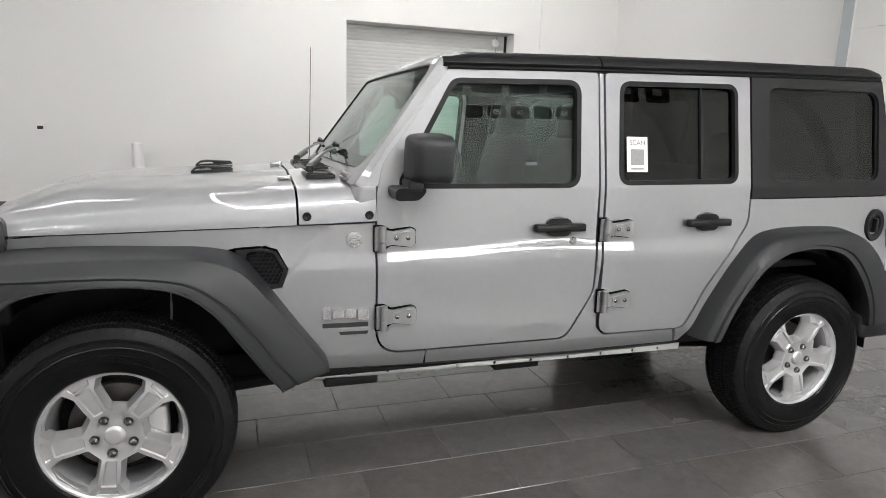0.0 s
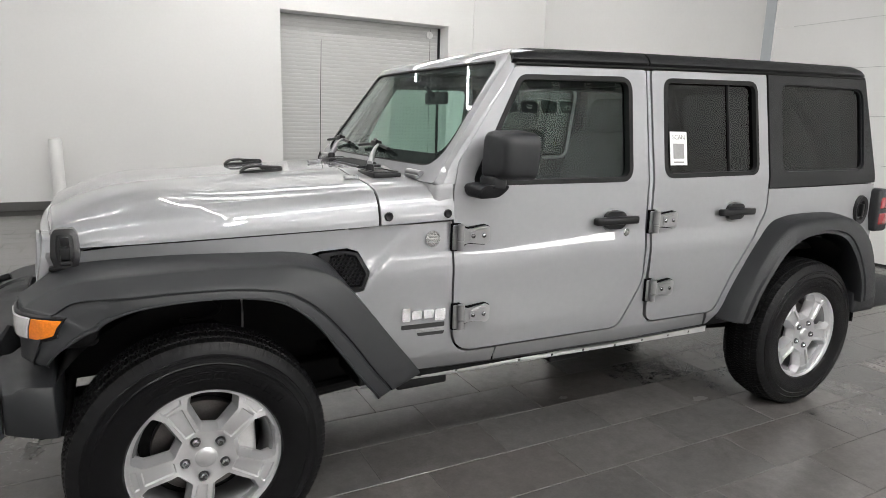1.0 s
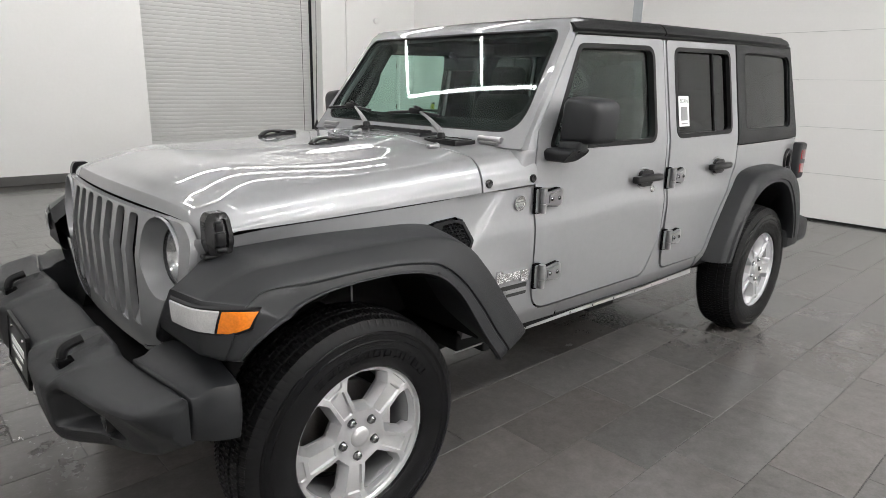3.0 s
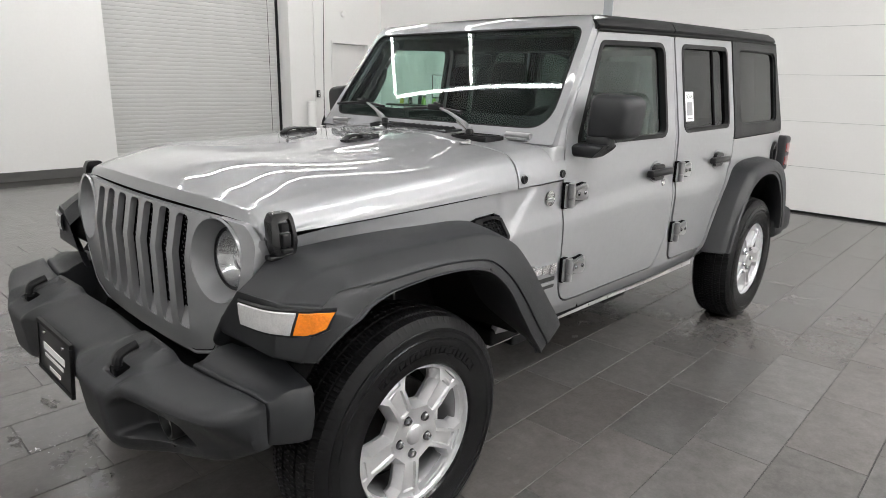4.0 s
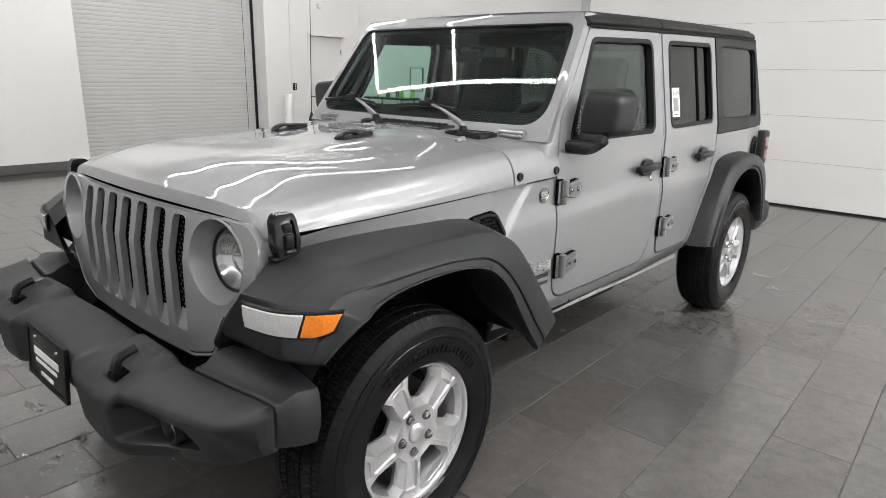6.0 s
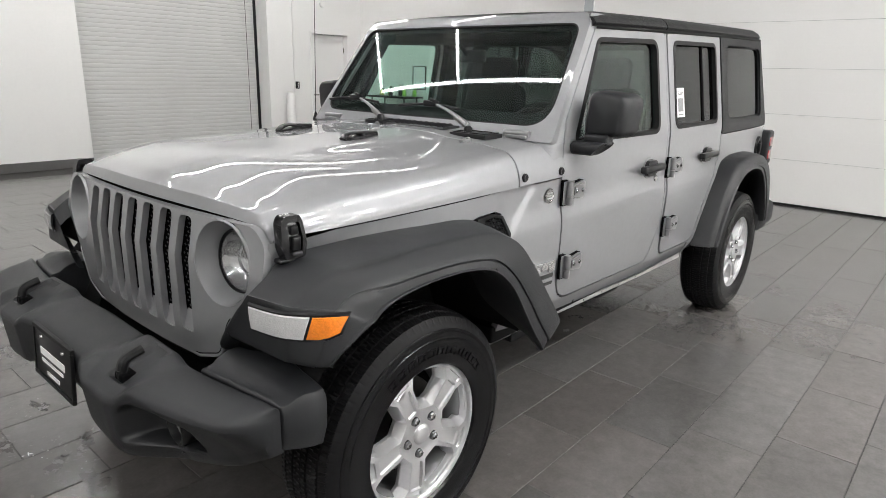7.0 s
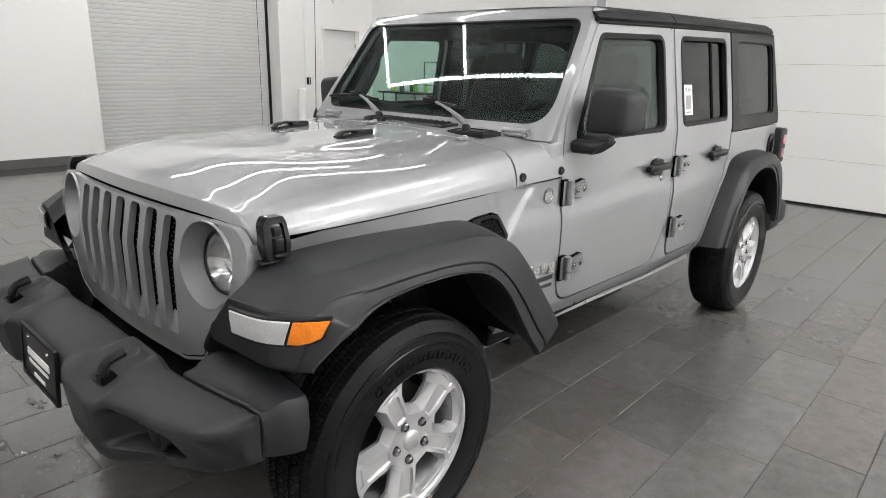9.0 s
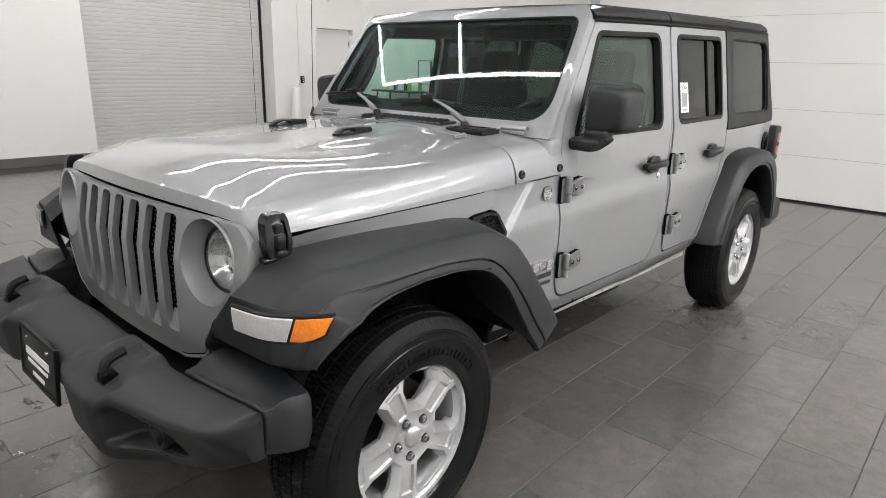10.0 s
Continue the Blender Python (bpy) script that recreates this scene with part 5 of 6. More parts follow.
def front_bumper():
    """Wide moulded bumper with hook pads, a plate recess and fog lamp pockets."""
    rows = []
    half = [0.80 * k / 96 for k in range(97)] + [0.80 + 0.068 * math.sin(math.pi / 2 * k / 16) for k in range(1, 17)]
    for y in [-v for v in half[:0:-1]] + half:
        a = abs(y)
        xr = float(np.interp(a, [0, 0.19, 0.25, 0.28, 0.43, 0.47, 0.53, 0.60, 0.70, 0.775, 0.81, 0.835, 0.85, 0.862, 0.868], [-0.735, -0.735, -0.757, -0.765, -0.766, -0.758, -0.736, -0.722, -0.700, -0.678, -0.664, -0.640, -0.612, -0.572, -0.548]))
        xb = bumper_back(a)
        pad = smoothstep(0.24, 0.29, a) * (1 - smoothstep(0.46, 0.52, a))
        end = smoothstep(0.79, 0.868, a)
        zt = 0.708 + 0.018 * pad - 0.006 * end
        zr = 0.690 - 0.030 * pad - 0.012 * (1 - smoothstep(0.2, 0.3, a)) - 0.012 * end
        zb = float(np.interp(a, [0, 0.22, 0.30, 0.42, 0.62, 0.76, 0.868], [0.535, 0.530, 0.495, 0.485, 0.476, 0.510, 0.575]))
        lean = 0.014 + 0.070 * smoothstep(0.47, 0.62, a) + 0.030 * smoothstep(0.70, 0.86, a)
        lean = max(0.0, min(lean, xb - 0.040 - xr))
        slot = smoothstep(0.362, 0.370, a) * (1 - smoothstep(0.440, 0.448, a))
        sec = [(xb, y, zt - 0.020), (xb - 0.002, y, zt - 0.006), (xb - 0.010, y, zt)]
        for k in range(1, 14):
            f = k / 14
            x = xb - 0.010 + (xr + 0.020 - xb + 0.010) * f
            z = zt + (zr + 0.004 - zt) * f ** 1.6
            z -= 0.013 * slot * smoothstep(-0.590, -0.598, x) * (1 - smoothstep(-0.708, -0.716, x))
            sec.append((x, y, z))
        sec += [(xr + 0.010, y, zr), (xr + 0.003, y, zr - 0.008), (xr, y, zr - 0.019)]
        top, low = zr - 0.019, zb + 0.028
        for k in range(1, 25):
            f = k / 25
            z = top + (low - top) * f
            x = xr + lean * f
            ceil_z = zr - 0.034 - 0.02 * smoothstep(0.58, 0.72, a)
            sink = smoothstep(0.462, 0.505, a) * (1 - smoothstep(0.670, 0.705, a)) * smoothstep(low + 0.022, low + 0.040, z) * (1 - smoothstep(ceil_z - 0.014, ceil_z, z))
            sec.append((min(x + 0.075 * sink, xb - 0.020), y, z))
        sec += [(xr + lean + 0.008, y, zb + 0.010), (xr + lean + 0.022, y, zb), (max(xr + lean + 0.03, xb - 0.02), y, zb + 0.002), (xb, y, zb + 0.012)]
        rows.append(sec)
    b = part("front_bumper", loft(rows, closed_v=True, cap=True), PLASTIC, car, "matt black plastic front bumper", 0.0, sharp=40)
    for side, _ in SIDES:
        y = side * 0.405
        part("tow_hook", tube([(-0.700, y, 0.665), (-0.699, y, 0.704), (-0.691, y, 0.724), (-0.672, y, 0.734), (-0.643, y, 0.742)], 0.0145, 10, 20), GLOSSBLACK, b, "black tow hook")
        part("hook_slot", rbox(-0.712, -0.672, y - 0.022, y + 0.022, 0.660, 0.6925, 0.003, 1), SEAM, b)
        fg = part("fog_light", lathe([(0.038, 0.020), (0.041, -0.002), (0.045, -0.008), (0.051, -0.008), (0.054, 0.0), (0.054, 0.03)], 32, "x"), GLOSSBLACK, b, "round black fog light housing")
        fg.location = (-0.646, side * 0.575, 0.580)
        fg.rotation_euler = (0, radians(-3), radians(side * 4))
        part("lens", lathe([(0.0, 0.002), (0.02, 0.004), (0.032, 0.009), (0.0385, 0.017)], 28, "x"), FROST, fg, "pale ribbed fog lens")
        part("bezel_foot", rbox(-0.004, 0.03, -0.030, 0.030, -0.072, -0.046, 0.006), GLOSSBLACK, fg)
        # filler panel between bumper end and wheel
        rows = []
        for k in (0.0, 0.03, 0.10, 0.20, 0.32, 0.5, 0.7, 0.9, 0.97, 1.0):
            edge = 0.006 * (k == 0.0 or k == 1.0)
            yo = 0.868 + 0.022 * math.sin(math.pi * min(1, 0.75 * k)) - edge
            zt = 0.708 + 0.028 * smoothstep(0.12, 0.45, k) - edge
            row = []
            for a, z in ((0.56, zt), (0.66, zt), (0.74, zt - 0.001), (0.79, zt - 0.003 - 0.012 * smoothstep(0.1, 0.4, k)), (0.83, zt - 0.006 - 0.016 * smoothstep(0.1, 0.4, k)), (yo - 0.012, zt - 0.014 - 0.02 * k), (yo - 0.002, zt - 0.032 - 0.02 * k), (yo, 0.625), (yo - 0.004, 0.595), (yo - 0.02, 0.572 - 0.03 * k), (0.56, 0.56 - 0.03 * k)):
                x0 = bumper_back(min(a, 0.868)) + 0.006
                row.append((x0 + (-0.395 - x0) * k, side * a, z))
            rows.append(row)
        part("bumper_end", loft(rows, closed_v=True, cap=True), PLASTIC, car, "matt black plastic corner panel", 0.004)
    part("bumper_core", rbox(-0.52, -0.38, -0.62, 0.62, 0.49, 0.565, 0.02), UNDER, b)
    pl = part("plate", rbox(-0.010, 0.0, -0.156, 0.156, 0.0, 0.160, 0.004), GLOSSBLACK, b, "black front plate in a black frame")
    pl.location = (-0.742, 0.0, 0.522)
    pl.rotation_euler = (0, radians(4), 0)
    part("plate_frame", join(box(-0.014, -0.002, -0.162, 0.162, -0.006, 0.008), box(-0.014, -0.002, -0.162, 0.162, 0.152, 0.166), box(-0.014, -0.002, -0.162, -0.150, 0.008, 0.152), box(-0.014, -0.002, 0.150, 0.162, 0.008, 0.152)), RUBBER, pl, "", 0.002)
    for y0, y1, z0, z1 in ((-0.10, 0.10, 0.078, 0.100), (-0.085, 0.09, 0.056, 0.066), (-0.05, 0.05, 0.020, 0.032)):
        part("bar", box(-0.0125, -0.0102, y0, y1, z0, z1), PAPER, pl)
    for y in (-0.09, 0.09):
        part("screw", lathe([(0.0, -0.016), (0.006, -0.015), (0.007, -0.010)], 10, "x"), CHROME, pl).location = (0, y, 0.135)


front_bumper()


def rear_bumper():
    b = part("rear_bumper", rbox(3.44, 3.80, -0.88, 0.88, 0.46, 0.64, 0.05), PLASTIC, car, "matt black plastic rear bumper")
    part("step_pad", rbox(3.62, 3.78, -0.45, 0.45, 0.642, 0.652, 0.004), RUBBER, b)


rear_bumper()


# ---------------------------------------------------------------- windscreen, roof and hardtop
def screen_shape(u, v, d):
    x = 0.862 + (v - 1.29) * 0.728 - 0.022 * (1 - (u / 0.66) ** 2)
    return (x + d * 0.81, u, v - d * 0.585)


def frame_shape(u, v, d):
    """The frame round the glass rolls back towards its outer edges."""
    side = max(0.0, abs(u) - (0.648 - 0.135 * (v - 1.69)))
    top = max(0.0, v - 1.698)
    x, y, z = screen_shape(u, v, d)
    return (x + 11.0 * top * top + 9.0 * side * side, y, z - 1.5 * top * top)


def windscreen():
    frame_outline = rounded([(-0.737, 1.228, 0.01), (0.737, 1.228, 0.01), (0.727, 1.30, 0.05), (0.676, 1.690, 0.03), (0.645, 1.742, 0.05), (-0.645, 1.742, 0.05), (-0.676, 1.690, 0.03), (-0.727, 1.30, 0.05)], 6)
    hole = rounded([(-0.695, 1.282, 0.10), (0.695, 1.282, 0.10), (0.640, 1.694, 0.06), (-0.640, 1.694, 0.06)], 10)
    ucuts = np.linspace(-0.7, 0.7, 15)
    vcuts = (1.3, 1.4, 1.5, 1.6, 1.69)
    w = part("windscreen_frame", sheet(frame_outline, [hole], frame_shape, 0.045, sorted([*ucuts, *[q * (0.63 + 0.012 * i) for i in range(9) for q in (-1, 1)]]), (*vcuts, 1.70, 1.706, 1.712, 1.718, 1.724, 1.73, 1.736)), PAINT, car, "silver windscreen frame", 0.006, sharp=40, seg=3)
    part("black_border", sheet(inset(hole, -0.002), [rounded([(-0.655, 1.335, 0.07), (0.655, 1.335, 0.07), (0.615, 1.672, 0.05), (-0.615, 1.672, 0.05)], 10)], lambda u, v, d: screen_shape(u, v, d + 0.012), 0.003, ucuts, vcuts), CERAMIC, w, "black ceramic border")
    g = part("windscreen_glass", sheet(inset(hole, 0.002), [], lambda u, v, d: screen_shape(u, v, d + 0.006), 0.004, ucuts, vcuts), CLEAR, w, "clear windscreen glass")
    g.visible_shadow = False
    part("seal", sheet(inset(hole, -0.004), [inset(hole, 0.006)], lambda u, v, d: screen_shape(u, v, d + 0.001), 0.01, ucuts, vcuts), RUBBER, w)
    for side, _ in SIDES:
        # pillar side that closes the frame towards the door
        rows = []
        for v in np.linspace(1.222, 1.735, 12):
            x = screen_shape(0.66, max(v, 1.20), 0)[0] + 0.05
            y = min(half_width(x, v), 0.775) - 0.004
            rows.append([(x - 0.036, side * (y - 0.010), v), (x - 0.02, side * y, v), (x + 0.055, side * (y + 0.001), v), (x + 0.055, side * (y - 0.05), v)])
        part("pillar", loft(rows), PAINT, car, "silver windscreen pillar", 0, sharp=50)
    for side, _ in SIDES:
        # rear corner of the cowl that carries the frame
        rows = []
        for v in (1.12, 1.15, 1.18, 1.205, 1.219, 1.224):
            y = half_width(0.87, v) - 0.004 * (v > 1.22) + 0.0012
            x0 = 0.800 + (v - 1.12) * 0.22
            rows.append([(x0, side * 0.60, v), (x0 + 0.004, side * (y - 0.030), v), (x0 + 0.020, side * (y - 0.006), v), (x0 + 0.040, side * y, v), (0.9105, side * y, v), (0.9105, side * 0.60, v)])
        part("cowl_corner", loft(rows, closed_v=True, cap=True), PAINT, car, "silver cowl corner below the windscreen", 0, sharp=40)
    part("header", rbox(1.205, 1.26, -0.64, 0.64, 1.690, 1.736, 0.016), PAINT, car, "silver header above the windscreen", 0)
    part("mirror_inside", join(rbox(-0.012, 0.014, -0.11, 0.11, -0.03, 0.03, 0.012), tube([(0.0, 0, 0.0), (-0.06, 0, 0.05)], 0.010, 8)), TRIM, car, "black inside mirror").location = (1.20, 0.0, 1.560)


windscreen()


def roof_edge(x):
    """Height of the roof's lower side edge."""
    return float(np.interp(x, [1.19, 1.87, 2.65, 3.52], [1.684, 1.706, 1.728, 1.748]))


def roof_skin(x0, x1, n, front_drop=False, back_drop=False):
    rows = []
    for x in np.linspace(x0, x1, n):
        zb = roof_edge(x)
        w = half_width(x, zb) + 0.010 - (0.022 * smoothstep(3.44, 3.515, x) if back_drop else 0.0)
        drop = 0.0
        if front_drop:
            drop += 0.030 * smoothstep(1.28, 1.185, x)
        if back_drop:
            drop += 0.035 * smoothstep(3.42, 3.515, x)
        half = spline([(w - 0.012, zb - 0.004), (w + 0.002, zb - 0.002), (w + 0.004, zb + 0.012), (w - 0.004, zb + 0.028), (w - 0.020, zb + 0.046 - drop * 0.4), (w - 0.055, zb + 0.060 - drop * 0.7), (w - 0.16, zb + 0.064 - drop * 0.9), (0.30, zb + 0.070 - drop * 0.85), (0.0, zb + 0.072 - drop * 0.85)], 26)
        rows.append([(x, -y, z) for y, z in half] + [(x, y, z) for y, z in half[::-1][1:]])
    return solid(loft(rows), 0.02)


def hardtop():
    part("roof_front_panel", roof_skin(1.185, 1.866, 14, True), ROOFING, car, "black removable front roof panel", 0.003, sharp=40)
    part("roof_rear", roof_skin(1.874, 3.515, 30, False, True), ROOFING, car, "black hardtop roof", 0.003, sharp=40)
    for side, _ in SIDES:
        q = part("hardtop_side", sheet(QUARTER, [QUARTER_HOLE], side_shape(side, 0.004), 0.035, XCUT, ZCUT), ROOFING, car, "black hardtop side with fixed window", 0.006, sharp=30)
        part("window_recess", sheet(inset(QUARTER_HOLE, -0.002), [inset(QUARTER_HOLE, 0.007)], side_shape(side, -0.008), 0.02, XCUT, ZCUT), ROOFING, q, "", 0.004)
        pane(QUARTER_HOLE, side, PRIVACY, q, "window_glass", 0.014)
        # drip rail over the doors
        part("drip_rail", loft([[(x, side * (half_width(x, roof_edge(x)) + o), roof_edge(x) + z) for o, z in ((-0.02, -0.012), (0.006, -0.012), (0.010, -0.006), (0.004, 0.002))] for x in np.linspace(1.20, 3.49, 14)]), RUBBER, car)
        part("rear_pillar_gap", sheet(rect(2.656, 2.668, 1.17, 1.72), [], side_shape(side, -0.012), 0.01, (), ZCUT), SEAM, car)
    rear = sheet(rounded([(-0.735, 1.18, 0.02), (0.735, 1.18, 0.02), (0.66, 1.745, 0.04), (-0.66, 1.745, 0.04)]), [rounded([(-0.60, 1.24, 0.06), (0.60, 1.24, 0.06), (0.56, 1.68, 0.06), (-0.56, 1.68, 0.06)])], lambda u, v, d: (3.588 - (v - 1.18) * 0.155 - d, u, v), 0.03)
    r = part("hardtop_rear", rear, ROOFING, car, "black hardtop rear frame", 0.004)
    g = part("rear_glass", sheet(rounded([(-0.605, 1.235, 0.06), (0.605, 1.235, 0.06), (0.565, 1.685, 0.06), (-0.565, 1.685, 0.06)]), [], lambda u, v, d: (3.592 - (v - 1.18) * 0.155 - d, u, v), 0.004), PRIVACY, r)
    g.visible_shadow = False


hardtop()


def side_mirrors():
    for side, _ in SIDES:
        # housing: rounded box with a tapering back, on a foot at the door
        rows = []
        for x, k in ((0.985, 0.30), (0.990, 0.55), (1.005, 0.80), (1.03, 0.93), (1.07, 1.0), (1.12, 1.02), (1.150, 1.02), (1.160, 1.0), (1.160, 0.93), (1.150, 0.90)):
            c = [(0.855 + (u - 0.855) * (0.5 + 0.5 * k), 1.335 + (v - 1.335) * (0.62 + 0.38 * k)) for u, v in rounded([(0.760, 1.240, 0.03), (0.935, 1.250, 0.045), (0.952, 1.415, 0.05), (0.775, 1.430, 0.04)], 7)]
            rows.append([(1.0 + (x - 0.985) * 0.8 + 0.05 * (u - 0.76), side * u, v) for u, v in c])
        m = part("side_mirror", loft(rows, closed_v=True, cap=True), PLASTIC, car, "black door mirror", 0.0, sharp=45)
        part("mirror_glass", sheet(rounded([(0.785, 1.255, 0.03), (0.925, 1.264, 0.04), (0.938, 1.405, 0.04), (0.795, 1.415, 0.04)]), [], lambda u, v, d, s=side: (1.138 + 0.05 * (u - 0.76) + d, s * u, v), 0.003), CHROME, m, "mirror glass")
        foot = sheet(rounded([(0.965, 1.175, 0.03), (1.060, 1.178, 0.03), (1.075, 1.232, 0.03), (0.95, 1.228, 0.04)]), [], lambda u, v, d, s=side: (u, s * (0.880 - d - 0.06 * smoothstep(1.23, 1.16, v)), v), 0.13)
        part("mirror_foot", foot, PLASTIC, m, "black mirror foot", 0.012)
        part("mirror_neck", rbox(1.0, 1.06, 0.775, 0.88, 1.215, 1.26, 0.012), PLASTIC, m).scale = (1, side, 1)


side_mirrors()


def badges():
    """Raised badge, lettering and a round medal."""
    for side, _ in SIDES:
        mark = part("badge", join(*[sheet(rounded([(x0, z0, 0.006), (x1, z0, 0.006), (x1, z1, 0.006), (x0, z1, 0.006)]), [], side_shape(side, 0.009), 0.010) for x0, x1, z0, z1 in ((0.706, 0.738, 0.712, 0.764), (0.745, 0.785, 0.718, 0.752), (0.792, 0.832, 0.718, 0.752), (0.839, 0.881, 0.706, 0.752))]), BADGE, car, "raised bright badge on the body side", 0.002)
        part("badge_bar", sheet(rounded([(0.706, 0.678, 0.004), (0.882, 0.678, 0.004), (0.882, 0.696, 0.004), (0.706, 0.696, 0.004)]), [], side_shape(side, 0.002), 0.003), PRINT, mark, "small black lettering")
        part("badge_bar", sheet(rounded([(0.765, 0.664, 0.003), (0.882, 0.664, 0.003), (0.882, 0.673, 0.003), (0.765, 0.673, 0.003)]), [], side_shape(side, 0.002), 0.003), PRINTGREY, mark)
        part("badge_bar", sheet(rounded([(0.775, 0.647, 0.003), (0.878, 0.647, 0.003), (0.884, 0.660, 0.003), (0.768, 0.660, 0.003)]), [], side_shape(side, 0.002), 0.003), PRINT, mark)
        medal = part("round_badge", lathe([(0.0, -0.002), (0.026, -0.002), (0.027, -0.004), (0.030, -0.004), (0.031, 0.0)], 32), CHROME, car, "round bright badge")
        medal.location = (0.828, side * (half_width(0.828, 1.022) + 0.002), 1.022)
        medal.scale = (1, -side, 1)
        for z, w in ((0.010, 0.017), (0.0, 0.022), (-0.010, 0.017)):
            part("mark", box(-w, w, -0.0045, -0.0015, z - 0.003, z + 0.003), PRINTGREY, medal)


badges()


# ---------------------------------------------------------------- wheels
def tyre_mesh():
    """Tread and walls in one skin, with grooves and cross cuts; axis along y, outer side at -y."""
    R, n = 0.3885, 504
    prof = [(0.226, -0.108), (0.232, -0.116), (0.246, -0.119), (0.264, -0.122), (0.288, -0.1235), (0.306, -0.1225), (0.309, -0.1250), (0.313, -0.1250), (0.316, -0.122), (0.330, -0.1195), (0.333, -0.1215), (0.338, -0.1210), (0.341, -0.1175), (0.350, -0.1145), (0.360, -0.109), (0.368, -0.1035), (0.3735, -0.099)]
    tread = [(-0.095, 0), (-0.075, 0), (-0.074, 1), (-0.067, 1), (-0.066, 0), (-0.050, 0), (-0.034, 0), (-0.033, 1), (-0.025, 1), (-0.024, 0), (-0.008, 0), (-0.007, 2), (-0.004, 2), (-0.003, 0), (0.013, 0), (0.024, 0), (0.025, 1), (0.033, 1), (0.034, 0), (0.050, 0), (0.066, 0), (0.067, 1), (0.074, 1), (0.075, 0), (0.095, 0)]
    rows = []
    for i in range(n):
        a = 2 * math.pi * i / n
        row = []
        for r, y in prof:
            notch = 0.0012 if r > 0.352 and i % 6 < 1 else 0.0
            row.append((r - notch, y + notch * 0.6))
        for y, g in tread:
            crown = R - 0.016 * (abs(y) / 0.1) ** 2.4
            cut = (0.0, 0.0065, 0.003)[g]
            step = int(round(y * 260)) + (3 if y > 0 else 0)
            if not g:
                if (i + step) % 6 < 1:
                    cut = 0.0062
                elif (i + step) % 3 == 0:
                    cut = 0.0030
            row.append((crown - cut, y))
        for r, y in prof[::-1]:
            row.append((r, -y))
        rows.append([(r * math.cos(a), y, r * math.sin(a)) for r, y in row])
    bm = loft(rows, closed_u=True)
    for v in bm.verts:
        v.co.z = max(v.co.z, -0.3758)
    return bm


def rim_shape(depth):
    """Nearly flat face, a little forward along the spokes and set back at the hub."""
    def f(u, v, d):
        r = math.hypot(u, v)
        y = -0.094 - 0.006 * smoothstep(0.225, 0.17, r) + 0.010 * smoothstep(0.13, 0.06, r)
        return (u, y + depth + d, v)
    return f


def polar(a, r):
    return (r * math.cos(a), r * math.sin(a))


def wall_loft(top, low, depth0, depth1):
    """Slanting walls between two outlines of the same count of points."""
    f0, f1 = rim_shape(depth0), rim_shape(depth1)
    return loft([[f0(u, v, 0) for u, v in top], [f1(u, v, 0) for u, v in low]], closed_v=True)


def shrunk(points, d, pull=(0.0, 0.0)):
    """An outline drawn in towards its middle by about d."""
    p = np.array(points)
    c = p.mean(0)
    r = np.linalg.norm(p - c, axis=1).mean()
    return [tuple(c + np.array(pull) + (q - c) * (1 - d / r)) for q in p]


def rim_meshes():
    """Face plate with slanted windows between five spokes, a shallow pocket on each spoke and at its foot."""
    windows, holes, pockets, walls = [], [], [], []
    for k in range(5):
        a = math.radians(72 * k + 36)
        w0, w1, w2 = math.radians(17.5), math.radians(25.0), math.radians(20.5)
        w = rounded([(*polar(a - w0, 0.094), 0.010), (*polar(a + w0, 0.094), 0.010), (*polar(a + w1, 0.182), 0.008), (*polar(a + w2, 0.2185), 0.012), (*polar(a + w2 * 0.4, 0.2215), 0.0), (*polar(a - w2 * 0.4, 0.2215), 0.0), (*polar(a - w2, 0.2185), 0.012), (*polar(a - w1, 0.182), 0.008)], 4)
        h = shrunk(w, 0.013, (0.004 * math.cos(a), 0.004 * math.sin(a)))
        windows.append(w)
        holes.append(h)
        walls.append(wall_loft(w, h, 0.0, 0.040))
        s = math.radians(72 * k)
        c, n = np.array((math.cos(s), math.sin(s))), np.array((-math.sin(s), math.cos(s)))
        for r0, r1, h0, h1, deep in ((0.092, 0.188, 0.0175, 0.0255, 0.007), (0.200, 0.2185, 0.030, 0.038, 0.005)):
            p = rounded([(*(c * r0 - n * h0), 0.006), (*(c * r1 - n * h1), 0.005), (*(c * r1 + n * h1), 0.005), (*(c * r0 + n * h0), 0.006)], 4)
            q = inset(p, 0.004)
            q = shrunk(p, 0.0045) if len(q) != len(p) else q
            pockets.append(p)
            walls.append(wall_loft(p, q, 0.0, deep))
            walls.append(sheet(q, [], rim_shape(deep), 0))
    bores = [circle(*polar(math.radians(72 * k), 0.0635), 0.0175, 16) for k in range(5)]
    cuts = [-0.18, -0.14, -0.10, -0.06, -0.03, 0.0, 0.03, 0.06, 0.10, 0.14, 0.18]
    face = join(sheet(circle(0, 0, 0.2265, 90), windows + pockets + bores, rim_shape(0.0), 0, cuts, cuts), *walls)
    bmesh.ops.remove_doubles(face, verts=face.verts[:], dist=0.0002)
    core = sheet(circle(0, 0, 0.219, 90), holes, rim_shape(0.038), 0.012, cuts, cuts)
    inner = lathe([(0.196, 0.10), (0.196, -0.02), (0.206, -0.060), (0.214, -0.070), (0.217, -0.060), (0.2, 0.10)], 72)
    barrel = lathe([(0.213, -0.068), (0.217, -0.086), (0.2265, -0.0925), (0.232, -0.098), (0.2345, -0.110), (0.2385, -0.113), (0.2412, -0.109), (0.239, -0.100), (0.230, -0.090), (0.222, -0.05), (0.205, 0.0), (0.205, 0.105), (0.228, 0.110), (0.228, 0.104)], 72)
    return barrel, face, core, inner


